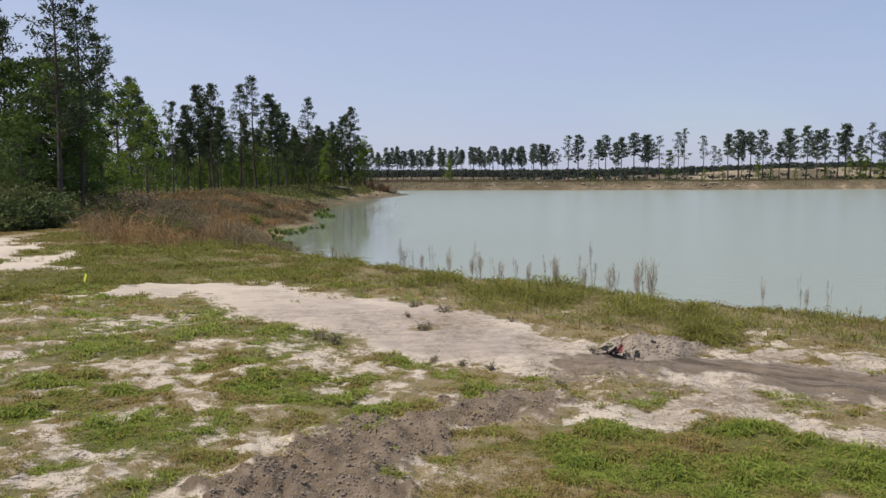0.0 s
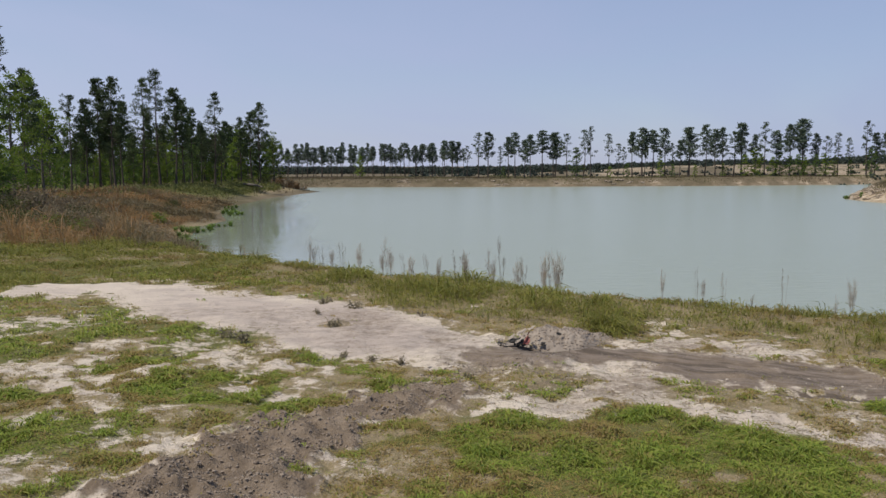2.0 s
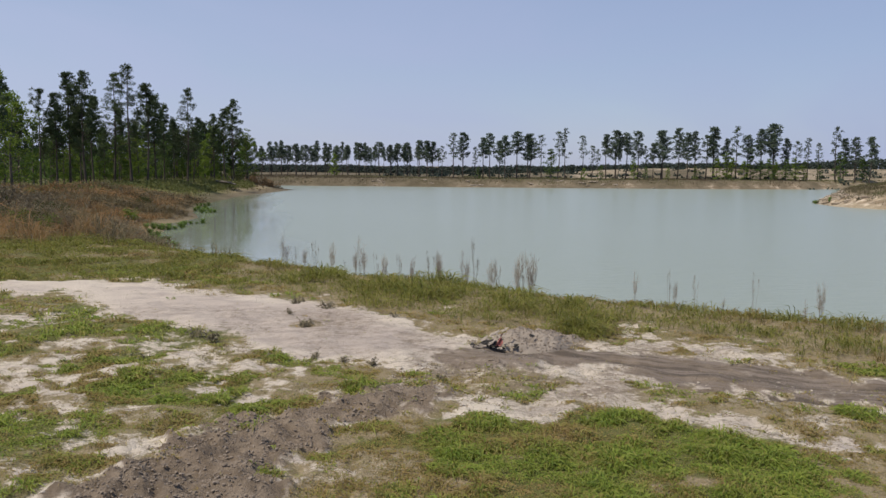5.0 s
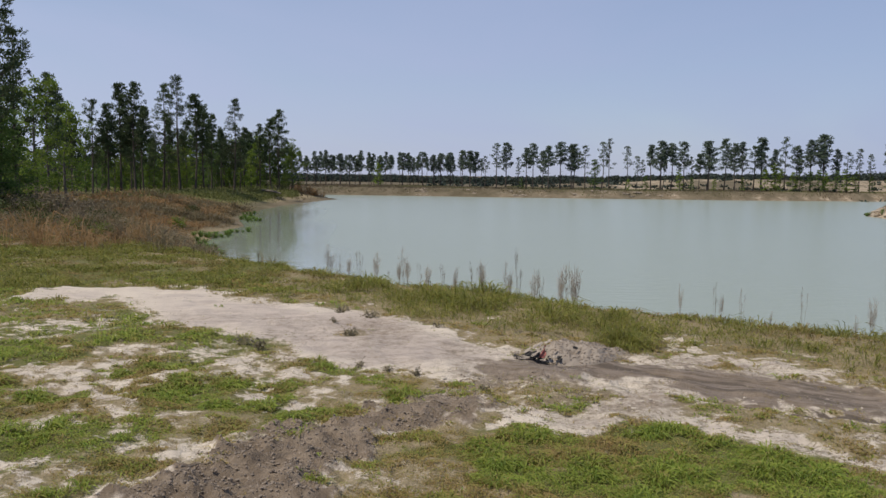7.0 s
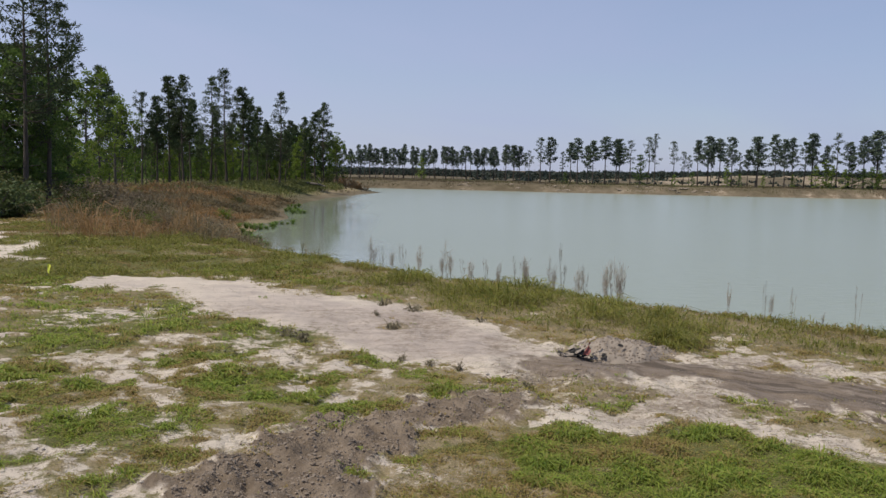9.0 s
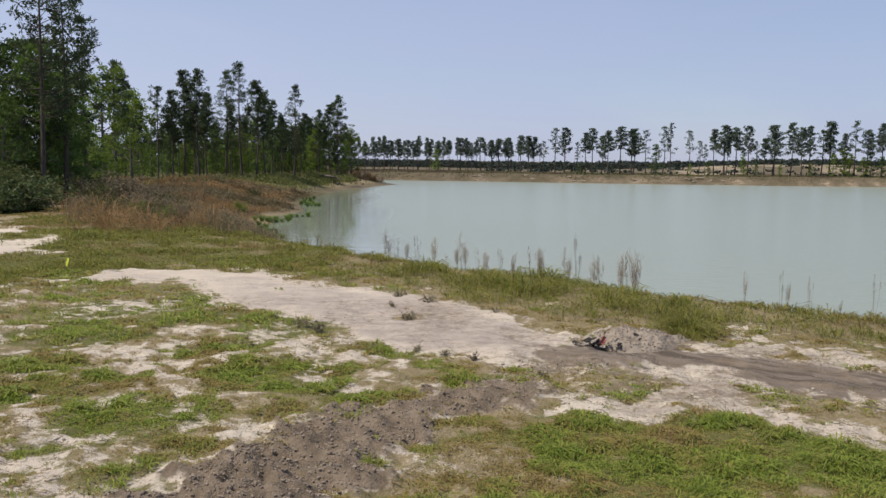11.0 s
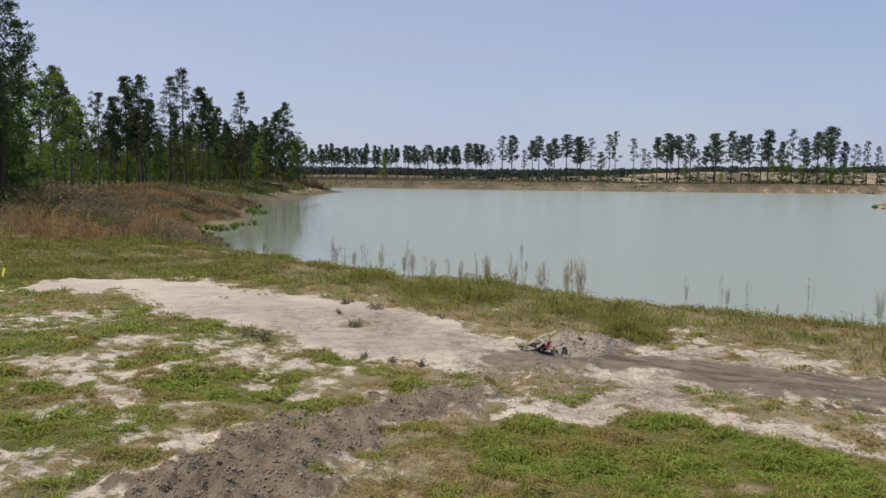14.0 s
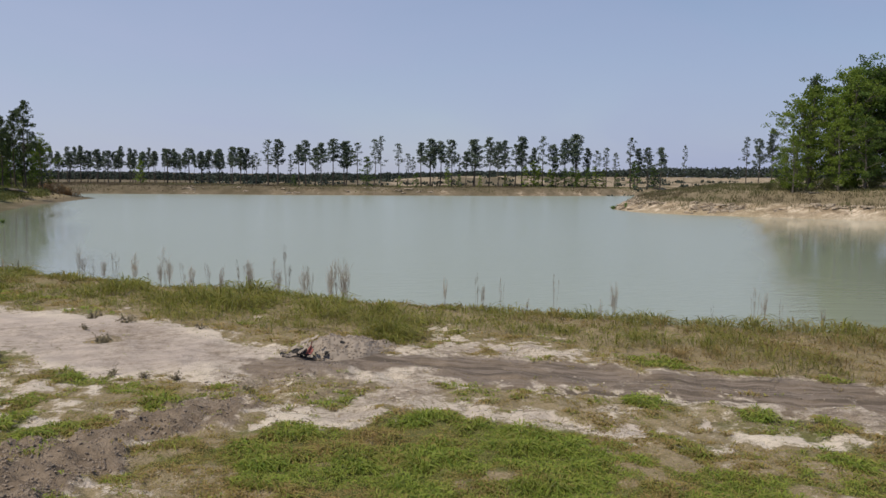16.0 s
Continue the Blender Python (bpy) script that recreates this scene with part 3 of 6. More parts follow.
def leaves(centres, size, gen, up=0.0, slim=0.5):
    """Diamond-shaped leaves at random turns round the centres given."""
    n = len(centres)
    d = gen.normal(size=(n, 3))
    d[:, 2] += up
    d /= np.linalg.norm(d, axis=1)[:, None]
    e = np.cross(d, gen.normal(size=(n, 3)))
    e /= np.linalg.norm(e, axis=1)[:, None] + 1e-9
    s = size * gen.uniform(0.6, 1.3, (n, 1))
    v = np.stack([centres, centres + d * s * 0.5 + e * s * slim * 0.5, centres + d * s, centres + d * s * 0.5 - e * s * slim * 0.5], 1).reshape(-1, 3)
    return v, np.arange(4 * n).reshape(-1, 4)


def sprays(centres, length, width, gen, up=0.4):
    """Thin pointed needle sprays that fan out from the centres given."""
    n = len(centres)
    d = gen.normal(size=(n, 3))
    d[:, 2] += up
    d /= np.linalg.norm(d, axis=1)[:, None]
    e = np.cross(d, gen.normal(size=(n, 3)))
    e /= np.linalg.norm(e, axis=1)[:, None] + 1e-9
    s = length * gen.uniform(0.6, 1.25, (n, 1))
    v = np.stack([centres - d * s * 0.15, centres + d * s * 0.55 + e * width, centres + d * s, centres + d * s * 0.55 - e * width], 1).reshape(-1, 3)
    return v, np.arange(4 * n).reshape(-1, 4)


def blades(x, y, z, height, width, lean, dry, gen):
    """Bent grass blades: two segments each. Returns verts, faces and the dryness of each vert."""
    n = len(x)
    a, b = gen.uniform(0, 2 * np.pi, n), gen.uniform(0, 2 * np.pi, n)
    out = np.stack([np.cos(a), np.sin(a), np.zeros(n)], -1) * (lean * height)[:, None]
    side = np.stack([np.cos(b), np.sin(b), np.zeros(n)], -1) * (width * 0.5)[:, None]
    root = np.stack([x, y, z], -1)
    upv = np.array([0, 0, 1.0])
    mid = root + out * 0.35 + upv * (height * 0.6)[:, None]
    tip = root + out + upv * (height * np.sqrt(np.maximum(1 - lean ** 2 * 0.6, 0.2)))[:, None]
    v = np.stack([root - side, root + side, mid + side * 0.8, mid - side * 0.8, tip], 1).reshape(-1, 3)
    k = np.arange(n)[:, None] * 5
    return v, [k + np.array([[0, 1, 2, 3]]), k + np.array([[3, 2, 4]])], np.repeat(dry, 5)


def tussocks(x, y, height, spread, width, lean, dry, count, gen, sink=0.006):
    """Tufts of fine arching blades, each a bent diamond. Returns verts, quads and the dryness of each vert."""
    n = len(x) * count
    h = np.repeat(height, count) * gen.uniform(0.55, 1.15, n)
    a, far = gen.uniform(0, 2 * np.pi, n), np.sqrt(gen.uniform(0, 1, n)) * np.repeat(spread, count)
    b = a + gen.normal(0, 0.9, n)
    rx, ry = np.repeat(x, count) + far * np.cos(a), np.repeat(y, count) + far * np.sin(a)
    root = np.stack([rx, ry, ground_z(rx, ry) - sink], -1)
    ln = gen.uniform(*lean, n)
    way = np.stack([np.cos(b), np.sin(b), np.zeros(n)], -1)
    side = np.stack([-np.sin(b), np.cos(b), gen.normal(0, 0.35, n)], -1) * (np.repeat(width, count) * gen.uniform(0.35, 0.65, n))[:, None]
    upv = np.array([0, 0, 1.0])
    mid = root + way * (ln * h * 0.45)[:, None] + upv * (h * 0.72)[:, None]
    tip = root + way * (ln * h * 1.15)[:, None] + upv * (h * np.clip(1.08 - 0.45 * ln, 0.25, 1.0))[:, None]
    v = np.stack([root, mid + side, tip, mid - side], 1).reshape(-1, 3)
    d = np.clip(np.repeat(dry, count) + gen.normal(0, 0.26, n), 0, 1)
    return v, np.arange(4 * n).reshape(-1, 4), np.repeat(d, 4)


def lump_template(seed, rings=5, sides=7, rough=0.35):
    """A rough rounded lump: verts and faces of an uneven closed shell, about 1 across."""
    g = np.random.default_rng(seed)
    v = [(0, 0, 0.5)]
    for i in range(1, rings):
        t = math.pi * i / rings
        for j in range(sides):
            p = 2 * math.pi * j / sides + 0.3 * i
            k = 0.5 * (1 + rough * g.uniform(-1, 1))
            v.append((k * math.sin(t) * math.cos(p), k * math.sin(t) * math.sin(p), k * math.cos(t) * 0.8))
    v.append((0, 0, -0.45))
    tri = [(0, 1 + j, 1 + (j + 1) % sides) for j in range(sides)]
    last = len(v) - 1
    for i in range(rings - 2):
        for j in range(sides):
            a, b = 1 + i * sides + j, 1 + i * sides + (j + 1) % sides
            tri += [(a, a + sides, b), (b, a + sides, b + sides)]
    tri += [(last, last - sides + (j + 1) % sides, last - sides + j) for j in range(sides)]
    return np.array(v), np.array(tri)


def scatter_lumps(x, y, z, size, seed, gen, form=(1.0, 1.0, 1.0), rings=3, sides=5, rough=0.7):
    """Many small rough lumps at the places given, in one mesh: verts and triangles."""
    verts, tris, base = [], [], 0
    for k in range(6):
        tv, tt = lump_template(seed + k, rings, sides, rough)
        tv = tv * np.array(form)
        pick = np.arange(len(x)) % 6 == k
        a = gen.uniform(0, 6.28, pick.sum())
        c, sn = np.cos(a)[:, None], np.sin(a)[:, None]
        vx, vy, vz = tv[None, :, 0] * c - tv[None, :, 1] * sn, tv[None, :, 0] * sn + tv[None, :, 1] * c, np.repeat(tv[None, :, 2], pick.sum(), 0)
        v = np.stack([vx, vy, vz], -1) * size[pick][:, None, None] + np.stack([x, y, z], -1)[pick][:, None]
        verts.append(v.reshape(-1, 3))
        tris.append((tt[None] + (np.arange(pick.sum()) * len(tv))[:, None, None]).reshape(-1, 3) + base)
        base += pick.sum() * len(tv)
    return np.concatenate(verts), np.concatenate(tris)


# ---- ground and water ----
def build_ground():
    angles = np.radians(np.concatenate([np.arange(-37, 55, 0.3), np.arange(56.5, 322, 2.5)]))
    radii = np.concatenate([np.linspace(0.15, 3.9, 40), np.geomspace(4.0, 20, 250), np.geomspace(20.4, 320, 190), np.geomspace(345, 4500, 22)])
    a, r = np.meshgrid(angles, radii)
    x, y = (r * np.sin(a)).ravel(), (r * np.cos(a)).ravel()
    z = ground_z(x, y)
    soil, sand, growth, green, bank = cover(x, y)
    rr, s = r.ravel(), shore(x, y)
    n = 2.0 * fbm(x, y, 14, 4, 41)
    soil = np.maximum(soil, smooth(0.1, -0.5, inside(x, y, TRACK)) * (0.30 + 0.45 * fbm(x, y, 1.6, 4, 35)))      # the driven sand is dirtier
    soil = np.maximum(soil, smooth(0.4, 1.0, x) * (rr < 13) * sand * (0.34 + 0.5 * fbm(x, y, 1.2, 4, 37)))
    d3, w3 = to_line(x, y, WHEEL_FAR)
    d4, w4 = to_line(x, y, WHEEL_NEAR)
    drag = 0.5 * fbm(0.16 * (0.82 * x - 0.57 * y), 0.57 * x + 0.82 * y, 0.12, 4, 16)
    wheel_dark = np.maximum(smooth(0.12, -0.16, d3 - w3 + drag + 0.3 * fbm(x, y, 0.5, 4, 14)), 0.85 * smooth(0.08, -0.08, d4 - w4 + drag + 0.3 * fbm(x, y, 0.3, 4, 15))) * 0.85
    far, az = smooth(26, 40, rr), np.degrees(a.ravel())
    open_sand = smooth(200, 225, rr) * smooth(-0.25, 0.25, n + 1.2 * fbm(x, y, 5, 3, 45)) * smooth(6, 16, az)
    wild = np.clip(0.85 + 0.2 * n - 0.5 * open_sand, 0, 1)
    strand = smooth(2.6, 0.8, s + 0.9 * n) * (rr > 40) * (0.15 + 0.85 * smooth(-10, 5, x))                  # clay and sand bared along the water
    clay = strand * np.clip(0.45 + 0.9 * fbm(x, y, 5, 3, 43) * 2 + 0.2 * n, 0, 1) * smooth(-16, -6, x)
    clay = clay * (1 - (0.6 - 0.6 * smooth(8, 40, x)) * smooth(140, 155, rr))
    clay, strand = clay * (0.2 + 0.8 * smooth(-4, 10, x)), strand * (0.3 + 0.7 * smooth(-4, 10, x))
    clay = np.maximum(clay, smooth(4.5, 3.0, s + 0.6 * n) * smooth(50, 60, x) * smooth(125, 110, y) * np.clip(0.85 + 0.5 * fbm(x, y, 3, 3, 44), 0, 1))
    clay = clay * (0.3 + 0.7 * smooth(0.2, 0.9, s + 0.3 * n))                                                       # darker where the water wets it
    clay = np.maximum(clay, 0.6 * open_sand)
    growth = growth * (1 - far) + wild * (1 - (0.45 - 0.33 * smooth(140, 155, rr)) * strand) * far
    growth = growth * (1 - 0.95 * smooth(1.0, 0.35, s + 0.35 * n) * (s > 0) * smooth(-1, -2.5, x) * smooth(46, 40, rr))              # a rim of bare sand at the bay
    meadow = smooth(12.5, 15.0, rr) * smooth(1, -3, x) * smooth(34, 24, rr) * np.clip(0.55 + 1.2 * fbm(x, y, 1.1, 4, 46), 0, 1)
    verdure = np.maximum(np.maximum(green * (1 - far), meadow), smooth(70, 95, rr) * smooth(-5, -8, az) * 0.9)
    verdure = np.maximum(verdure, 0.42 * smooth(130, 150, rr) * smooth(0.2, 1.2, s + 0.4 * n))
    driven = 0.85 * smooth(0.0, -0.7, inside(x, y, TRACK) + 0.5 * fbm(x, y, 0.9, 4, 36)) * (0.35 + 0.65 * smooth(-4.5, -1.0, x))      # packed by wheels
    rut = smooth(0.9, 0.45, to_line(x, y, RUT)[0])
    crust = smooth(-0.45, 0.05, inside(x, y, TRACK)) * smooth(16, 12, rr) * (1 - 0.6 * smooth(0.35, 0.65, value_noise(x / 0.6, y / 0.6, 48)))
    heath = 0.9 * smooth(128, 150, rr) * (1 - 0.55 * open_sand) * (1 - 0.8 * smooth(-3, -6, x) * smooth(162, 152, y))                                           # dead brown cover of the far bank
    heath = np.maximum(heath, 0.5 * smooth(52, 60, x) * smooth(135, 125, y) * smooth(2.5, 4.5, s + 0.8 * n))
    heath = np.maximum(heath, 0.8 * smooth(4.0, 2.0, s + 0.6 * n) * smooth(0, -3, x) * smooth(60, 75, rr))                  # brown earth at the foot of the wood
    k, m = len(radii), len(angles)
    i, j = np.meshgrid(np.arange(k - 1), np.arange(m), indexing="ij")
    quads = np.stack([i * m + j, (i + 1) * m + j, (i + 1) * m + (j + 1) % m, i * m + (j + 1) % m], -1).reshape(-1, 4)[:, ::-1]
    me = mesh("ground", np.stack([x, y, z], -1), [quads, np.arange(m)[None, ::-1]], GROUND, {"soil": soil, "growth": growth, "clay": clay, "wheel_dark": wheel_dark, "green": verdure, "heath": heath, "rut": rut, "crust": crust, "driven": driven})
    tagged(new("ground", me), "pale sandy ground with dark soil strips and patchy growth", "ground", kind="structure")


def build_water():
    """The pond's sheet, with the shelter that the woods give it from the wind."""
    gx, gy = np.meshgrid(np.linspace(-60, 145, 83), np.linspace(2, 200, 80))
    x, y = gx.ravel(), gy.ravel()
    calm = np.maximum(smooth(2.6, 0.2, x + 0.087 * y), smooth(2.0, 5.0, x - 0.80 * y))
    i, j = np.meshgrid(np.arange(79), np.arange(82), indexing="ij")
    q = np.stack([i * 83 + j, i * 83 + j + 1, (i + 1) * 83 + j + 1, (i + 1) * 83 + j], -1).reshape(-1, 4)
    me = mesh("water", np.stack([x, y, np.full(len(x), WATER)], -1), q, POND_WATER, {"calm": calm})
    tagged(new("water", me), "murky pale green pond water with small ripples", "pond", kind="structure")


build_ground()
build_water()


# ---- grass ----
def scatter(count, r0, r1, a0, a1, gen):
    r = np.sqrt(gen.uniform(r0 ** 2, r1 ** 2, count))
    a = np.radians(gen.uniform(a0, a1, count))
    return r * np.sin(a), r * np.cos(a), r


def build_lawn():
    """Low matted grass in small tufts, green where it is lush and straw-coloured between."""
    r = np.concatenate([rng.uniform(3.9, 9.5, 82000), rng.uniform(9.5, 16.5, 26000)])
    a = np.radians(rng.uniform(-32, 53, len(r)))
    back = np.radians(rng.uniform(53, 328, 2400))
    a, r = np.concatenate([a, back, np.radians(rng.uniform(-32, 53, 1200))]), np.concatenate([r, 9.0 * np.sqrt(rng.uniform(0.004, 1.0, 2400)), rng.uniform(0.5, 3.9, 1200)])
    x, y = r * np.sin(a), r * np.cos(a)
    soil, sand, growth, green, bank = cover(x, y)
    growth = growth + 0.7 * (value_noise(x / 0.07, y / 0.07, 58) - 0.5) + 0.5 * (value_noise(x / 0.22, y / 0.22, 59) - 0.5)
    keep = (rng.random(len(x)) < np.clip(growth * 1.25 - 0.46, 0, 1)) & (bank < 0.5)
    x, y, r, green = x[keep], y[keep], r[keep], green[keep]
    clump = value_noise(x / 0.16, y / 0.16, 57)
    patch, lift = 2 * fbm(x, y, 0.45, 3, 77), 2 * fbm(x, y, 0.3, 2, 78)
    dry = np.clip(1.05 - 0.8 * green + 0.7 * (0.5 - clump) + 0.75 * patch + rng.normal(0, 0.26, len(x)), 0, 1)
    tall = (0.55 + 0.65 * green) * (0.6 + 0.8 * clump) * np.clip(1 + 0.7 * lift, 0.4, 1.9) * (1 - 0.35 * dry)
    h = 0.042 * tall * np.clip(r / 9, 1, 1.4)
    v, f, d = tussocks(x, y, h, 0.035 * np.clip(r / 7, 1, 2), 0.008 * np.clip(r / 6, 0.9, 2.4), (0.3, 2.1), dry, 9, rng)
    tagged(new("lawn_grass", mesh("lawn_grass", v, f, GRASS, {"dry": d})), "short patchy green and straw-coloured grass on sand", "grass", kind="stuff")


def build_debris():
    """Dark dead roots, leaf crumbs and twigs that lie along the ragged edges of the bare sand, and small flakes of its crust."""
    r = rng.uniform(3.9, 14.5, 60000)
    a = np.radians(rng.uniform(-32, 53, len(r)))
    x, y = r * np.sin(a), r * np.cos(a)
    soil, sand, growth, green, bank = cover(x, y)
    driven = smooth(-0.1, -0.6, inside(x, y, TRACK))
    edge = np.exp(-((growth - 0.3) / 0.22) ** 2) * (1 - soil) * (1 - 0.93 * driven)
    cluster = smooth(0.35, 0.75, value_noise(x / 0.3, y / 0.18, 87))
    keep = rng.random(len(x)) < (0.06 + 0.75 * cluster) * edge
    x, y, r = x[keep], y[keep], r[keep]
    h = rng.uniform(0.006, 0.016, len(x))
    w = rng.uniform(0.004, 0.010, len(x)) * np.clip(r / 7, 1, 2)
    v, f, d = blades(x, y, ground_z(x, y) + 0.002, h, w, rng.uniform(1.5, 4.5, len(x)), np.zeros(len(x)), rng)
    tagged(new("dead_debris", mesh("dead_debris", v, f, DEBRIS)), "dark dead roots and leaf crumbs scattered on bare sand", "plant debris", kind="stuff")
    r = rng.uniform(3.9, 11, 60000)
    a = np.radians(rng.uniform(-32, 53, len(r)))
    x, y = r * np.sin(a), r * np.cos(a)
    soil, sand, growth, green, bank = cover(x, y)
    keep = (growth < 0.25) & (rng.random(len(x)) < 0.2 * smooth(0.3, 0.8, sand) * (1 - soil) * smooth(0.45, 0.7, value_noise(x / 0.25, y / 0.25, 88)) * (inside(x, y, TRACK) > -0.2))
    x, y = x[keep], y[keep]
    size = 0.012 + 0.03 * rng.random(len(x)) ** 2
    v, t = scatter_lumps(x, y, ground_z(x, y) + 0.1 * size, size, 480, rng, (1.3, 1.0, 0.45))
    tagged(new("sand_crust_flakes", mesh("sand_crust_flakes", v, t, CRUST, shade=False)), "broken flakes of pale sand crust", "sand crust", kind="stuff")


def build_straw():
    """Dead blades and bits of straw that lie flat among the grass and out on the sand."""
    r = rng.uniform(3.9, 15.5, 115000)
    a = np.radians(rng.uniform(-32, 53, len(r)))
    x, y = r * np.sin(a), r * np.cos(a)
    soil, sand, growth, green, bank = cover(x, y)
    want = np.clip(0.10 + 0.55 * growth * (1.1 - 0.7 * green) - 0.10 * (inside(x, y, TRACK) < -0.3), 0.01, 1) * (1 - 0.85 * soil)
    keep = rng.random(len(x)) < want
    x, y, r = x[keep], y[keep], r[keep]
    h = rng.uniform(0.008, 0.022, len(x))
    w = rng.uniform(0.003, 0.007, len(x)) * np.clip(r / 6.5, 1, 2.2)
    v, f, d = blades(x, y, ground_z(x, y) + 0.002, h, w, rng.uniform(1.5, 4.5, len(x)), rng.uniform(0.25, 1.0, len(x)), rng)
    tagged(new("straw_litter", mesh("straw_litter", v, f, GRASS, {"dry": d})), "dead straw-coloured grass litter lying on the sand", "straw", kind="stuff")


def build_bank_grass():
    """Rough tussocky grass on the bank and over the meadow behind the sand."""
    x, y, r = scatter(90000, 7, 44, -33, 54, rng)
    s = shore(x, y)
    soil, sand, growth, green, bank = cover(x, y)
    meadow = smooth(13.5, 16.5, r + 1.2 * fbm(x, y, 2, 3, 52)) * (x < 0) * (1 - sand)
    cl = value_noise(x / 0.5, y / 0.5, 55)
    want = np.maximum(bank, meadow * 1.7) * (0.55 + 0.8 * cl) * np.clip(15.0 / r, 0.35, 1.2) * (1 - 0.8 * sand)
    keep = (rng.random(len(x)) < want) & (s > 0.6)
    x, y, r, cl = x[keep], y[keep], r[keep], cl[keep]
    x, y = np.concatenate([x, 3.05 + rng.normal(0, 0.09, 90)]), np.concatenate([y, 9.72 + rng.normal(0, 0.2, 90)])       # a lush clump behind the mound
    r, cl = np.hypot(x, y), np.concatenate([cl, np.full(90, 0.6)])
    n = fbm(x, y, 2.2, 3, 53)
    green_clump = np.exp(-((x - 3.05) / 0.2) ** 2 - ((y - 9.72) / 0.3) ** 2)
    rim = smooth(4.6, 3.0, shore(x, y))
    h = 0.092 * (0.4 + 1.5 * cl ** 1.6) * (1 + 1.0 * n) * (1 + 0.35 * rim - 0.75 * rim * smooth(7.5, 10.0, x)) * (1 - 0.25 * smooth(-1.0, -4.0, x)) * (1 + 1.0 * green_clump) * (1 + 0.45 * smooth(4.5, 7.0, x)) * (0.75 + 0.5 * value_noise(x / 1.1, y / 1.1, 56)) * rng.uniform(0.65, 1.4, len(x))
    dry = np.clip(0.62 - 0.36 * smooth(0, -3, x) + 0.12 * smooth(16, 22, r) * (x < 0) - 2.6 * n + rng.normal(0, 0.25, len(x)) + 0.9 * (0.5 - cl) - 0.25 * rim - 0.3 * smooth(4.5, 7.0, x) - 0.8 * green_clump, 0, 1)
    v, f, d = tussocks(x, y, h, 0.07 * np.clip(r / 12, 0.8, 2), 0.010 * np.clip(r / 11, 0.85, 2.6), (0.25, 1.9), dry, 10, rng, 0.012)
    tagged(new("bank_grass", mesh("bank_grass", v, f, BANK_GRASS, {"dry": d})), "rough olive and straw-coloured grass along the pond bank", "grass", kind="stuff")


def build_sedge_field():
    x, y, r = scatter(14000, 21, 100, -26, -3, rng)
    s = shore(x, y)
    n = fbm(x, y, 7, 3, 61)
    d, w = to_line(x, y, SAND_LANE)
    edge = (0.3 + 0.9 * value_noise(x / 2.6, y / 2.6, 65)) * smooth(0.1, 1.2, d - w) * smooth(0.7, 1.5, s + 0.5 * n) * smooth(21, 25, r + 2 * n) * smooth(-0.55, -0.1, n + 0.25 * smooth(95, 40, r)) * np.where(r < 60, smooth(-0.44, -0.38, x / y), 1)
    keep = rng.random(len(x)) < edge
    x, y, n = x[keep], y[keep], n[keep]
    swell = value_noise(x / 2.4, y / 2.4, 64) * 0.6 + value_noise(x / 0.9, y / 0.9, 67) * 0.4
    h = rng.uniform(0.5, 1.0, len(x)) * (0.22 + 2.2 * swell ** 1.8) * (0.7 + 0.3 * smooth(24, 30, np.hypot(x, y))) * smooth(0.2, 3.5, shore(x, y)) ** 0.5
    dist = np.hypot(x, y)
    dry = np.clip(0.62 + 1.5 * n + 2.4 * (value_noise(x / 1.7, y / 1.7, 66) - 0.5) + rng.normal(0, 0.16, len(x)) - 0.5 * np.exp(-((x + 9.6) / 2.2) ** 2 - ((y - 27) / 2.5) ** 2) - 0.4 * np.exp(-((x + 11.5) / 3) ** 2 - ((y - 55) / 6) ** 2) + 0.45 * np.exp(-((x + 6.5) / 2.2) ** 2 - ((y - 29) / 5) ** 2), 0, 1)
    v, f, dd = tussocks(x, y, h, 0.12 + 0.16 * h, 0.017 * np.clip(dist / 25, 1, 3.5), (0.2, 1.6), dry, 13, rng, 0.02)
    tagged(new("dry_sedge_field", mesh("dry_sedge_field", v, f, SEDGE, {"dry": dd})), "rusty brown field of tall dry sedge grass", "dry grass", kind="stuff")


build_lawn()
build_straw()
build_debris()
build_bank_grass()
build_sedge_field()


# ---- trees ----
def puffs(centres, sizes, count, length, width, gen, flat=0.6, lift=0.5):
    """Rounded tufts of needle sprays: each spray starts in its tuft and points outwards and up."""
    n = len(centres) * count
    d = gen.normal(size=(n, 3))
    d /= np.linalg.norm(d, axis=1)[:, None]
    squash = np.array([1.0, 1.0, flat])
    k = np.repeat(sizes, count)[:, None]
    root = np.repeat(centres, count, axis=0) + d * squash * k * gen.uniform(0.05, 0.7, (n, 1))
    way = d * squash + gen.normal(0, 0.4, (n, 3)) + [0, 0, lift]
    way /= np.linalg.norm(way, axis=1)[:, None]
    side = np.cross(way, gen.normal(size=(n, 3)))
    side /= np.linalg.norm(side, axis=1)[:, None] + 1e-9
    s = length * gen.uniform(0.6, 1.25, (n, 1))
    v = np.stack([root, root + way * s * 0.5 + side * width, root + way * s, root + way * s * 0.5 - side * width], 1).reshape(-1, 3)
    return v, np.arange(4 * n).reshape(-1, 4)


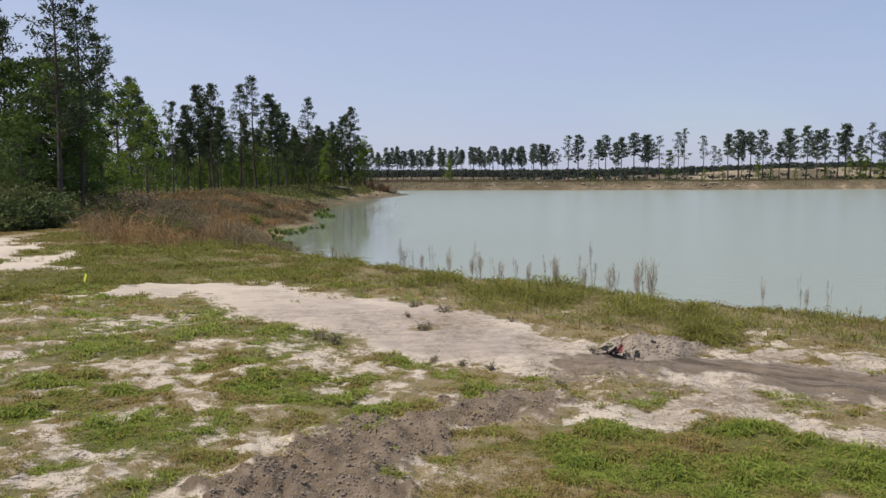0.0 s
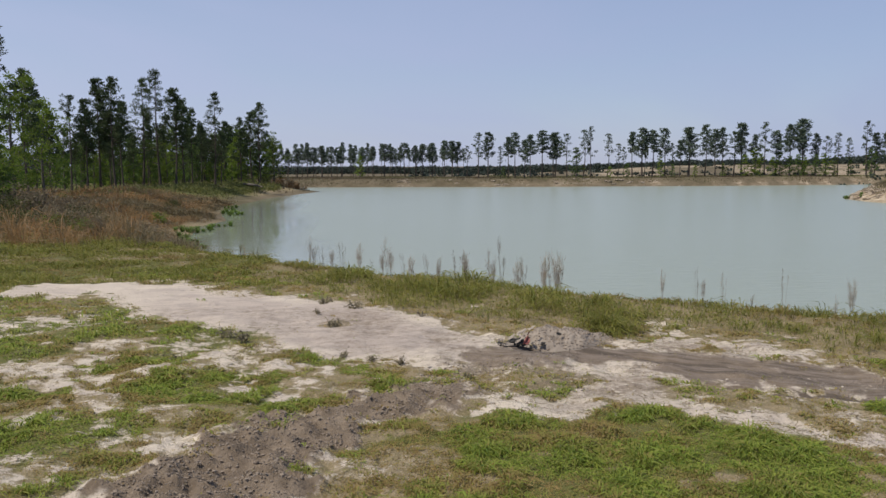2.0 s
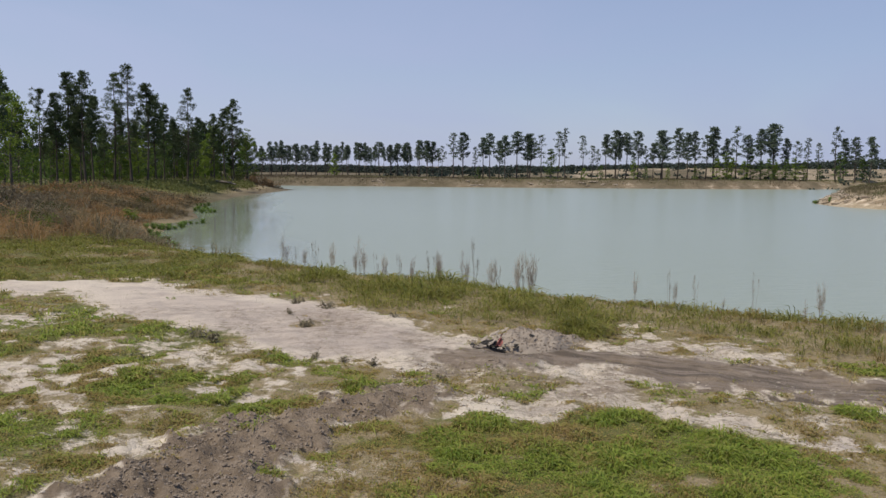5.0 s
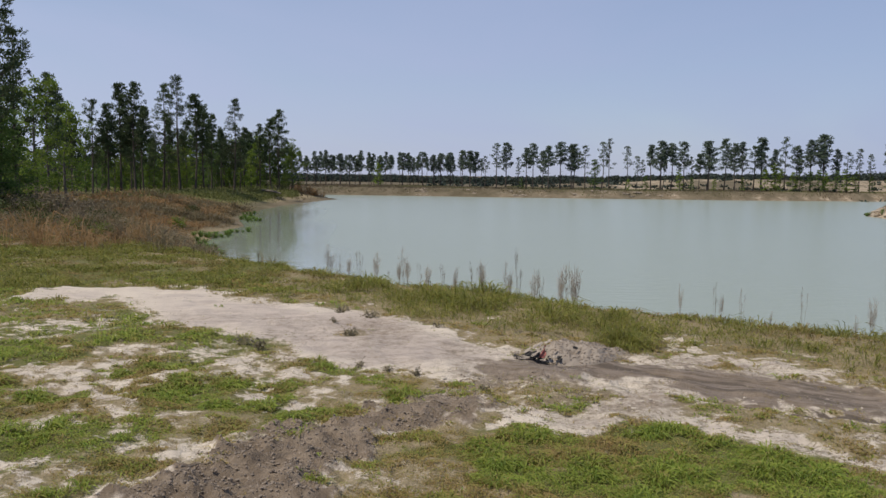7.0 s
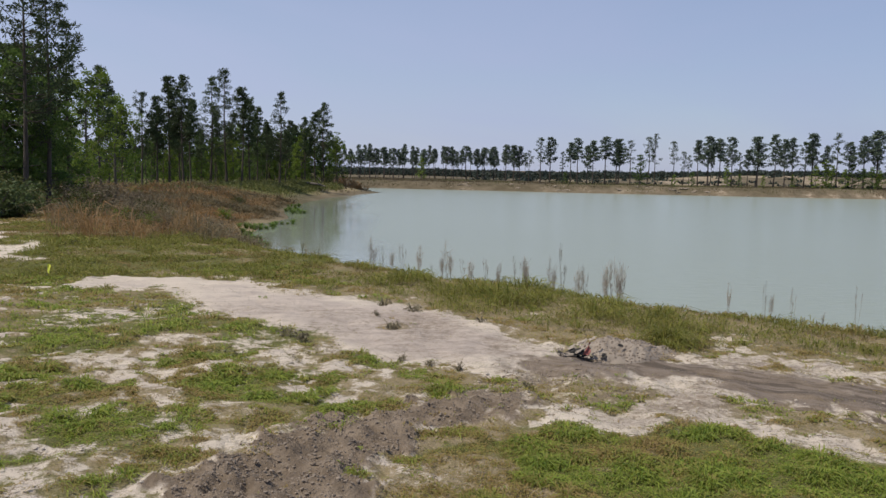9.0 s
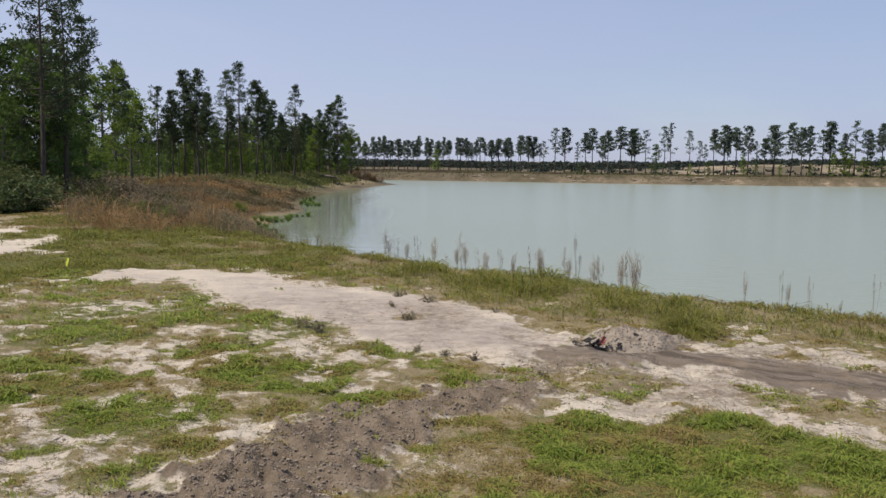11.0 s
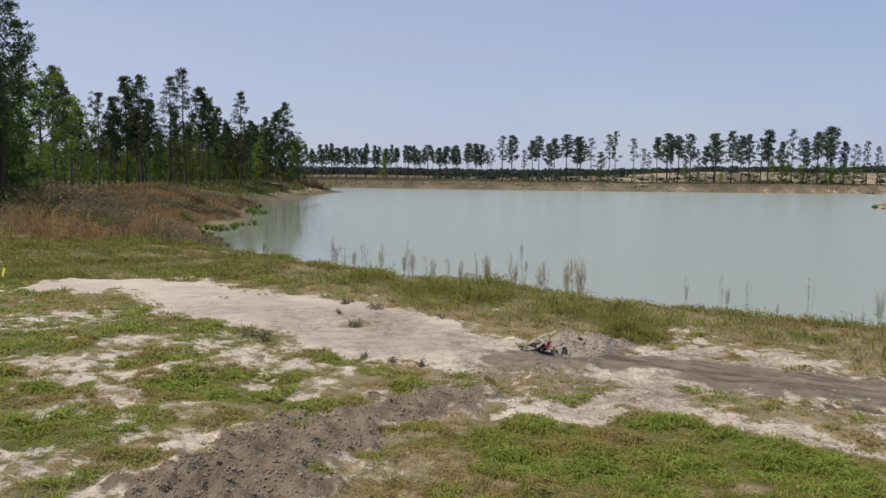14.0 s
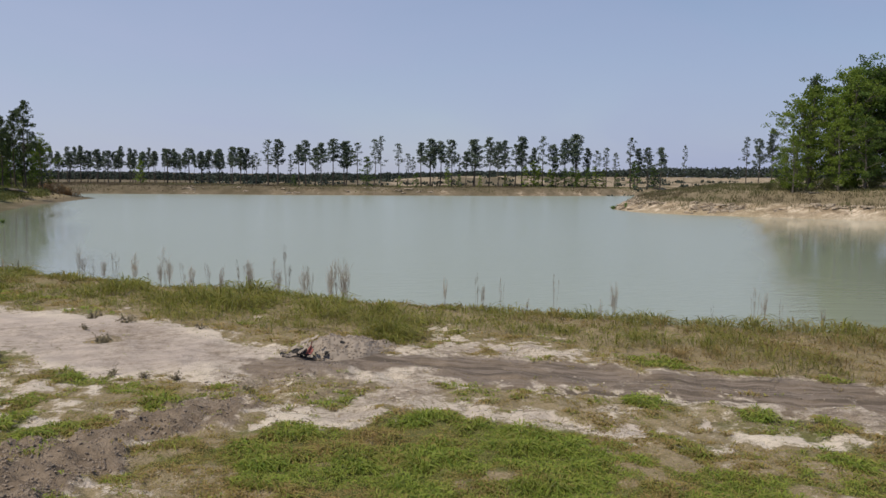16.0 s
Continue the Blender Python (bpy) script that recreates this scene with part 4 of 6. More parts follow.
def pine_meshes(seed, height, start, radius, branches, needles=26, puff=0.5, foliage=None, coarse=1.0, broad=0.07, taper=0.55):
    """A pine with a bare lower trunk and a clumpy, round-topped crown of needle tufts at the branch ends."""
    g = np.random.default_rng(seed)
    bend = g.normal(0, 0.012 * height, 2)
    zs = np.linspace(-0.25, height * 0.97, 11)
    u = np.clip(zs / height, 0, 1)
    path = np.stack([bend[0] * np.sin(u * 2.6), bend[1] * np.sin(u * 3.3), zs], -1)
    r0 = height * 0.0088 + 0.02
    wood = [tube(path, r0 * (1 - 0.86 * u) * (1 + 0.35 * np.exp(-8 * u)), 8)]
    at = lambda h: np.array([np.interp(h, zs, path[:, 0]), np.interp(h, zs, path[:, 1]), h])
    centres, sizes = [], []
    heavy = g.uniform(0, 6.28)
    for b in range(branches):
        t = ((b + g.uniform(0, 1)) / branches) ** 0.9
        base = at(height * (start + (0.95 - start) * t))
        az = g.uniform(0, 6.28)
        form = (0.6 + 0.4 * math.sin(1.57 * min(t / 0.3, 1))) * (0.12 + 0.88 * (1 - t) ** taper)
        reach = radius * form * g.uniform(0.45, 1.1) * (1 + 0.22 * math.cos(az - heavy))
        el = radians(g.uniform(-8, 18) + 30 * t)
        way = np.array([math.cos(az) * math.cos(el), math.sin(az) * math.cos(el), math.sin(el)])
        tip = base + way * reach + [0, 0, 0.14 * reach]
        wood.append(tube([base, base + way * reach * 0.55 + [0, 0, -0.03 * reach], tip], [r0 * 0.30 * (1 - 0.6 * t), r0 * 0.18 * (1 - 0.6 * t), 0.012], 4))
        for c in range(1 + int(round(2.6 * reach / radius))):
            q = 1.0 if c == 0 else g.uniform(0.45, 0.95)
            centres.append(base + (tip - base) * q + g.normal(0, 0.1 * radius, 3) * [1, 1, 0.5])
            sizes.append(puff * g.uniform(0.65, 1.25) * (1 - 0.3 * t))
    for c in range(4):
        centres.append(path[-1] + g.normal(0, 0.2, 3) * [1, 1, 0.5] - [0, 0, 0.1 + 0.25 * puff])
        sizes.append(puff * g.uniform(0.6, 0.9))
    for b in range(4):                                                  # dead snags below the crown
        base = at(height * g.uniform(start * 0.5, start))
        az = g.uniform(0, 6.3)
        wood.append(tube([base, base + np.array([math.cos(az), math.sin(az), 0.1]) * 0.35 * radius], [0.03, 0.01], 3))
    v, q = puffs(np.array(centres), np.array(sizes), needles, 0.31 * coarse, broad * coarse, g, 0.75, 0.35)
    v = v * [1, 1, height / np.percentile(v[:, 2], 99.8)]
    wv, wq = join(wood)
    return mesh("pine_trunk", wv, wq, PINE_BARK), mesh("pine_crown", v, q, foliage or NEEDLES, shade=False)


def broadleaf_meshes(seed, height, radius, foliage, start=0.12, limbs=15, twigs=6, per=32, leaf=0.2, pad=0.62):
    """A leafy tree: limbs that fork into twigs, each with a loose flattened pad of leaves and gaps between the pads."""
    g = np.random.default_rng(seed)
    zs = np.linspace(-0.2, height * 0.86, 9)
    path = np.stack([0.03 * height * np.sin(zs * 0.4 + g.uniform(0, 6)) * zs / height, 0.03 * height * np.cos(zs * 0.35) * zs / height, zs], -1)
    r0 = height * 0.013 + 0.02
    wood = [tube(path, r0 * np.linspace(1.15, 0.18, 9), 8)]
    centres, sizes = [], []
    for b in range(limbs):
        t = (b + g.uniform(0, 0.8)) / limbs
        h = height * (start + (0.84 - start) * t)
        az = b * 2.4 + g.uniform(-0.5, 0.5)
        reach = radius * (0.62 + 0.45 * math.sin(math.pi * (0.1 + 0.75 * t))) * g.uniform(0.6, 1.08) * (1 - 0.55 * t ** 2.2)
        base = np.array([np.interp(h, zs, path[:, 0]), np.interp(h, zs, path[:, 1]), h])
        tip = base + np.array([math.cos(az) * reach * 0.8, math.sin(az) * reach * 0.8, reach * (0.2 + 0.55 * t)])
        wood.append(tube([base, (base + tip) / 2 + [0, 0, 0.05 * reach], tip], [r0 * 0.42 * (1 - 0.5 * t), r0 * 0.25 * (1 - 0.5 * t), 0.02], 5))
        for c in range(twigs):
            root = base + (tip - base) * g.uniform(0.45, 1.0)
            end = root + g.normal(0, 1, 3) * reach * 0.26 * [1, 1, 0.8] + (tip - base) * 0.16
            wood.append(tube([root, end], [0.018, 0.008], 3))
            centres.append(end)
            sizes.append(pad * g.uniform(0.6, 1.2) * (1 - 0.3 * t))
    for c in range(5):
        centres.append(path[-1] + [0, 0, height * 0.05] + g.normal(0, 0.16 * radius, 3))
        sizes.append(pad * g.uniform(0.5, 0.9))
    centres, sizes = np.array(centres), np.array(sizes)
    keep = centres[:, 2] > height * start * 0.6
    centres, sizes = centres[keep], sizes[keep]
    n = len(centres) * per
    d = g.normal(size=(n, 3))
    d *= (g.uniform(0.2, 1.0, (n, 1)) ** 0.5) / np.linalg.norm(d, axis=1)[:, None]
    pts = np.repeat(centres, per, axis=0) + d * np.repeat(sizes, per)[:, None] * [1, 1, 0.5]
    v, q = leaves(pts, leaf, g, 0.0, 0.6)
    v = v * [1, 1, height / np.percentile(v[:, 2], 99.8)]
    wv, wq = join(wood)
    return mesh("broadleaf_trunk", wv, wq, GREY_BARK), mesh("broadleaf_crown", v, q, foliage, shade=False)


KINDS = {
    "P": [pine_meshes(100 + k, 12, 0.32 + 0.07 * (k % 3), 1.75 + 0.25 * (k % 2), 58, 30, 0.42, None, 0.85, 0.065, 0.62 + 0.12 * (k % 2)) for k in range(5)],
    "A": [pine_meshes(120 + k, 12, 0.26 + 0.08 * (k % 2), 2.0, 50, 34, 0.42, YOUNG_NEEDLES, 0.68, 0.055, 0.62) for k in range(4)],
    "F": [pine_meshes(140 + k, 12, 0.41 + 0.05 * (k % 3), 1.75, 40 + 5 * (k % 2), 18, 0.46, HAZED_NEEDLES, 1.1, 0.09, 0.52 + 0.16 * (k % 3)) for k in range(7)],
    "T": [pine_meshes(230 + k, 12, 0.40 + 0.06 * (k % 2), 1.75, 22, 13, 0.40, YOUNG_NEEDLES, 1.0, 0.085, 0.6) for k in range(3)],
    "B": [broadleaf_meshes(160 + k, 10, 2.9, LEAVES, 0.12, 17, 7, 44, 0.2, 0.72) for k in range(4)],
    "U": [broadleaf_meshes(200 + k, 8, 1.5, LEAVES if k % 3 == 1 else BRIGHT_LEAVES, 0.03, 14, 4, 22, 0.28, 0.52) for k in range(5)],
    "G": [broadleaf_meshes(180 + k, 10, 2.7, BRIGHT_LEAVES, 0.10, 17, 7, 36, 0.2, 0.66) for k in range(4)],
}
SIZE = {"T": 12, "U": 8, "P": 12, "A": 12, "F": 12, "B": 10, "G": 10}
LABEL = {
    "U": ("young broadleaf tree growing beneath the pines", "tree"),
    "P": ("tall dark green pine with a bare lower trunk", "pine tree"),
    "A": ("slender pine with a thin airy crown", "pine tree"),
    "T": ("thin pine with a sparse pale crown on the far bank", "pine tree"),
    "F": ("pine with bare trunk and high dark crown on far bank", "pine tree"),
    "B": ("leafy dark green broadleaf tree at the wood's edge", "tree"),
    "G": ("broadleaf tree in bright spring-green leaf", "tree"),
}


def plant(kind, x, y, height, group, gen, slim=1.0):
    trunk, crown = KINDS[kind][int(gen.integers(len(KINDS[kind])))]
    pine = kind in "PAFT"
    tree = new("pine_tree" if pine else "broadleaf_tree")
    k = height / SIZE[kind]
    tree.matrix_world = Matrix.LocRotScale((x, y, float(ground_z(x, y, False)) - 0.05), Euler((0, 0, gen.uniform(0, 6.28))), (k * slim, k * slim, k))
    tagged(tree, *LABEL[kind], group)
    part("trunk", trunk, tree)
    part("crown", crown, tree)
    return tree


WOOD_NEAR = [(-27.2, 53.5, 11.6, "A"), (-18.2, 40.1, 11.7, "A"), (-19.7, 46.0, 11.6, "A"), (-23.2, 57.5, 11.2, "A"), (-21.5, 45.2, 8.2, "B"), (-27.1, 71.0, 9.5, "G"), (-29.6, 80.7, 10.9, "P"), (-21.7, 51.6, 6.0, "B"),
             (-29.7, 84.9, 8.6, "G"), (-31.1, 90.8, 8.2, "P"), (-20.1, 40.2, 4.5, "B"), (-21.2, 47.5, 5.1, "B"), (-33.8, 94.1, 10.9, "P"), (-26.8, 66.8, 5.9, "G"), (-24.6, 45.8, 12.3, "A"),
             (-20.9, 46.6, 6.6, "B"), (-22.4, 44.6, 5.0, "B"), (-24.0, 56.0, 8.0, "B"), (-23.0, 45.5, 9.0, "B"), (-22.6, 50.0, 8.6, "B")]
WOOD_GAP = [(-32.0, 106.0, 10.2, "P"), (-30.6, 111.0, 9.2, "P")]
WOOD_FAR = [(-33.5, 104.8, 10.6, "A"), (-35.1, 114.7, 8.7, "P"), (-31.8, 110.5, 13.1, "P"), (-29.3, 108.1, 13.0, "P"), (-29.9, 114.1, 10.6, "P"), (-29.2, 121.6, 14.3, "A"), (-25.9, 117.2, 14.9, "A"), (-23.6, 115.6, 12.4, "P"),
            (-23.8, 122.7, 11.5, "P"), (-23.7, 127.8, 10.6, "P"), (-20.2, 126.4, 12.8, "A"), (-20.0, 130.5, 7.5, "P"), (-24.1, 137.9, 9.0, "P"), (-18.7, 143.8, 10.2, "P"), (-17.3, 147.0, 11.3, "P"), (-15.6, 145.2, 12.7, "P")]
WOOD_UNDER = [(-13.8, 149.4, 8.0, "G"), (-34.5, 117.0, 6.8, "G"), (-29.3, 124.6, 5.9, "B"), (-26.8, 125.2, 6.3, "G"), (-20.3, 144.6, 5.8, "G"), (-18.2, 148.9, 5.6, "B"), (-25.6, 135.6, 5.6, "B"), (-36.7, 145.5, 5.9, "B"),
              (-50.1, 151.9, 6.1, "P"), (-49.5, 157.4, 5.6, "B"), (-33.0, 120.6, 6.2, "B")]
# far pines: bearing, distance, height of the top, width of the crown
FAR_ROW = [(-4.4, 206, 5.9, 2.5), (-3.77, 207, 6.2, 2.5), (-3.08, 211, 6.5, 2.6), (-2.68, 210, 6.7, 2.3), (-2.13, 206, 6.9, 2.8), (-1.5, 208, 6.8, 2.6), (-0.8, 209, 6.8, 2.8),
             (-0.04, 206, 6.2, 2.3), (0.53, 211, 6.6, 2.8), (1.3, 206, 6.8, 2.5), (2.06, 208, 7.4, 3.0), (2.57, 209, 6.7, 2.3), (3.46, 208, 7.7, 3.3), (4.16, 210, 7.1, 2.3),
             (4.67, 211, 7.5, 2.8), (5.3, 213, 7.8, 3.1), (6.12, 207, 8.2, 2.8), (6.62, 210, 8.2, 2.8), (7.07, 211, 8.0, 2.6)]
FAR_MIDDLE = [(7.64, 186, 6.4, 1.7, "T"), (8.43, 184, 9.2, 2.9, "T"), (9.06, 187, 9.4, 3.1, "F"), (9.9, 187, 6.3, 1.9, "T"), (10.44, 183, 8.2, 2.4, "F"), (10.89, 187, 9.3, 2.7, "F"), (11.51, 185, 7.6, 2.2, "F"),
             (11.92, 184, 8.7, 2.6, "F"), (12.71, 187, 9.7, 3.2, "F"), (13.45, 188, 9.2, 3.0, "F"), (13.56, 188, 9.3, 3.0, "F"), (14.36, 185, 8.9, 2.5, "T"), (15.43, 190, 9.9, 2.6, "T"), (15.93, 189, 10.6, 2.3, "T"),
             (17.0, 192, 9.1, 2.4, "T"), (17.68, 194, 6.9, 1.9, "T"), (18.1, 191, 6.1, 1.3, "T"), (18.64, 195, 9.5, 2.6, "F"), (19.26, 193, 10.3, 3.9, "F"), (19.91, 194, 9.8, 3.1, "F")]
FAR_EAST = [(20.7, 197, 10.3, 2.8, "F"), (21.15, 197, 7.0, 1.9, "T"), (21.65, 195, 7.5, 2.1, "F"), (22.17, 196, 10.4, 4.2, "F"), (23.21, 200, 11.1, 3.0, "F"), (23.89, 196, 9.9, 2.6, "F"), (24.29, 200, 10.4, 2.7, "F"),
             (24.98, 202, 9.6, 3.1, "T"), (25.44, 203, 11.5, 3.7, "F"), (26.25, 205, 8.9, 2.1, "F"), (26.83, 201, 11.5, 2.9, "T"), (27.48, 203, 9.6, 3.3, "F"), (28.32, 208, 11.1, 3.2, "F"), (29.05, 209, 12.3, 5.0, "F"),
             (29.76, 213, 9.2, 2.3, "F"), (30.39, 208, 8.4, 2.5, "T"), (31.04, 211, 9.2, 2.4, "T"), (31.63, 214, 8.1, 2.2, "T"), (32.62, 215, 11.9, 2.9, "T"), (33.04, 219, 9.3, 2.8, "F"), (33.71, 217, 9.5, 2.9, "F"),
             (34.49, 218, 9.6, 3.2, "F"), (36.03, 228, 10.5, 1.6, "T"), (39.83, 224, 12.4, 2.6, "T"), (40.55, 224, 12.0, 3.1, "F"), (41.37, 224, 14.4, 3.1, "F")]
POINT_TREES = [(95.8, 88.8, 19.1, "B"), (90.7, 87.8, 18.4, "B"), (90.2, 91.5, 16.4, "B"), (84.0, 88.6, 15.3, "G"), (82.0, 88.4, 13.1, "G"), (78.3, 85.0, 8.2, "G"), (83.6, 83.0, 10.3, "G"), (87.2, 82.3, 11.1, "B"), (99.7, 93.9, 18.1, "P"),
               (96.0, 100.7, 17.4, "P"), (82.9, 92.4, 6.2, "B"), (96.4, 84.9, 17.6, "B"), (88.6, 86.0, 16.6, "G"), (93.2, 87.0, 18.6, "B"), (86.4, 86.6, 14.2, "G"), (98.2, 88.0, 19.0, "B"), (80.5, 87.4, 3.6, "U"), (83.1, 88.7, 3.0, "U"), (85.7, 86.1, 4.2, "U"), (88.3, 85.7, 3.4, "U"), (90.9, 84.4, 4.4, "U"), (93.5, 83.5, 3.6, "U"), (96.1, 82.7, 4.2, "U"), (81.8, 90.9, 2.2, "U"), (98.7, 81.8, 3.8, "U")]
tree_rng = np.random.default_rng(31)
for rows, group in ((WOOD_NEAR, "wood beside the pond"), (WOOD_GAP, "wood beside the pond"), (WOOD_FAR, "wood beside the pond"), (WOOD_UNDER, "wood beside the pond"), (POINT_TREES, "trees on the point")):
    for x, y, top, kind in rows:
        plant(kind, x, y, top - float(ground_z(x, y, False)), group, tree_rng)
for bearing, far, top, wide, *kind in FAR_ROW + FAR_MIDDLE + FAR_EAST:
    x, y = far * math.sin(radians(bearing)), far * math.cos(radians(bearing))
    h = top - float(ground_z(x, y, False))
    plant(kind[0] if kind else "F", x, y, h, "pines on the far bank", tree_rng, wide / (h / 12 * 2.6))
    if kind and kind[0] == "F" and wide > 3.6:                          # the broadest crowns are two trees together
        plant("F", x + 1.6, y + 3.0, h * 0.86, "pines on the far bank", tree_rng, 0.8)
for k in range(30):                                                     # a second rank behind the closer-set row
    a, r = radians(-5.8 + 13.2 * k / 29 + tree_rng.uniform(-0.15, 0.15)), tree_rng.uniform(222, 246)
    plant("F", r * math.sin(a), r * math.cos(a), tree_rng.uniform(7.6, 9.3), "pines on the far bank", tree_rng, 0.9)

for k in range(40):                                                     # young growth that fills the wood
    a, r = radians(tree_rng.uniform(-30, -7.2)), tree_rng.uniform(0, 1)
    r = 74 + 22 * ((math.degrees(a) + 30) / 23) * 3.4 + 30 * r
    plant("U" if k % 4 else "P", r * math.sin(a), r * math.cos(a), tree_rng.uniform(4.6, 8.4), "wood beside the pond", tree_rng, 0.85)
for k in range(30):                                                     # the back of the wood
    a, r = radians(-31 + 24.5 * k / 29 + tree_rng.uniform(-0.4, 0.4)), tree_rng.uniform(165, 200)
    plant("U" if k % 3 else "P", r * math.sin(a), r * math.cos(a), tree_rng.uniform(5.5, 9.0) + 2.6 * min(1, max(0, k - 15) / 4), "wood beside the pond", tree_rng, 1.2)
for k in range(26):                                                     # dim low growth inside the wood
    a = radians(-29.5 + 22.0 * k / 25 + tree_rng.uniform(-0.4, 0.4))
    r = 70 + 3.4 * (math.degrees(a) + 30) + tree_rng.uniform(0, 14)
    plant("U", r * math.sin(a), r * math.cos(a), tree_rng.uniform(2.2, 3.8), "wood beside the pond", tree_rng, 1.25)
for k in range(12):                                                     # closed ranks at the end of the wood
    a, r = radians(-10.2 + 4.8 * k / 11), 152 + 5 * (k % 3)
    plant("P" if k % 2 else "U", r * math.sin(a), r * math.cos(a), tree_rng.uniform(7.5, 10.5), "wood beside the pond", tree_rng, 1.15)
for k, bearing in enumerate((-17.1, -15.7, -14.9, -14.1, -13.1, -12.3, -11.5, -10.7, -9.9, -9.1, -8.4)):          # lower pines that close the ranks
    r = 126 + 2.4 * k + 6 * (k % 2)
    plant("P", r * math.sin(radians(bearing)), r * math.cos(radians(bearing)), 8.2 + 1.2 * ((k * 2) % 3), "wood beside the pond", tree_rng)
for k in range(5):                                                      # the wood behind the point's first trees
    a, r = radians(43.6 + 4.8 * k / 4), 131 + 5 * (k % 2)
    plant("U", r * math.sin(a), r * math.cos(a), 9 + 7 * min(1, k / 2) + tree_rng.uniform(-1, 1), "trees on the point", tree_rng)
SAPLINGS = [(86.0, 179.0, 5.0), (90.0, 180.0, 5.2), (94.0, 179.0, 5.6), (98.5, 179.0, 5.0), (100.5, 180.0, 4.4), (105.0, 179.5, 5.2), (88.1, 178.5, 6.4), (92.0, 178.0, 4.4), (96.0, 178.5, 4.6), (102.5, 179.0, 5.0), (107.5, 180.0, 4.8), (117.0, 181.0, 6.2), (124.0, 183.0, 5.4), (47.7, 178.5, 6.6), (59.0, 178.5, 3.2), (66.6, 178.5, 4.5), (69.0, 178.0, 3.0), (81.0, 179.0, 3.2),
            (1.5, 203.0, 5.6), (32.0, 180.0, 2.6), (55.5, 179.5, 2.6), (74.5, 179.0, 2.8), (99.5, 178.5, 3.6), (112.0, 181.0, 3.8)]
for x, y, h in SAPLINGS:
    tagged(plant("U", x, y, h, "saplings on the far bank", tree_rng, 1.3), "bright green sapling among the pines on the bank")


# ---- distant scrub ----
def build_scrub():
    g = np.random.default_rng(51)
    n = 46000
    a = g.uniform(-10, 52, n)
    r = g.uniform(292, 312, n)
    x, y = r * np.sin(np.radians(a)), r * np.cos(np.radians(a))
    top = 1.9 + 0.7 * value_noise(a * 3, a * 0, 3) + 0.6 * value_noise(a * 14, a * 0, 4) + 2.0 * smooth(28, 36, a) - 1.2 * smooth(12, 20, a)
    z = ground_z(x, y, False) + top * g.uniform(0, 0.9, n)
    a2, r2 = np.radians(g.uniform(-34, -7.3, 15000)), g.uniform(176, 190, 15000)
    x2, y2 = r2 * np.sin(a2), r2 * np.cos(a2)
    z2 = ground_z(x2, y2, False) + (4.0 + 2.2 * value_noise(np.degrees(a2) * 2, a2 * 0, 9)) * g.uniform(0, 0.95, 15000)
    a3, r3 = np.radians(g.uniform(4, 51, 160)), g.uniform(198, 290, 160)          # low brush on the sand flats
    size3 = np.repeat(g.uniform(0.3, 1.1, 160), 30)
    x3 = np.repeat(r3 * np.sin(a3), 30) + g.normal(0, 1, 4800) * size3 * 0.9
    y3 = np.repeat(r3 * np.cos(a3), 30) + g.normal(0, 1, 4800) * size3 * 0.6
    z3 = ground_z(x3, y3, False) + g.uniform(-0.2, 0.5, 4800) * size3
    x, y, z = np.concatenate([x, x2, x3]), np.concatenate([y, y2, y3]), np.concatenate([z, z2, z3])
    v, q = leaves(np.stack([x, y, z], -1), 0.75, g, 0.5, 0.7)
    tagged(new("distant_scrub", mesh("distant_scrub", v, q, HAZED_SCRUB, shade=False)), "dark belt of distant scrub behind the far bank", "scrub", kind="stuff")


build_scrub()


def build_thicket():
    """The tangle of saplings and brush that closes the view through the wood."""
    g = np.random.default_rng(57)
    n = 12000
    deg = g.uniform(-34, -7.2, n)
    r = 66 + (deg + 34) / 27 * 104 + g.uniform(0, 34, n)
    x, y = r * np.sin(np.radians(deg)), r * np.cos(np.radians(deg))
    tall = (1.6 + 3.6 * value_noise(deg * 2.3, r / 9, 58)) * (0.75 + 0.25 * smooth(60, 130, r))
    z = ground_z(x, y, False) + tall * g.uniform(0, 1, n) ** 1.3
    v, q = leaves(np.stack([x, y, z], -1), 0.55, g, 0.4, 0.55)
    tagged(new("woodland_thicket", mesh("woodland_thicket", v, q, LEAVES, shade=False)), "dim tangle of brush and saplings inside the wood", "thicket", kind="stuff")


build_thicket()


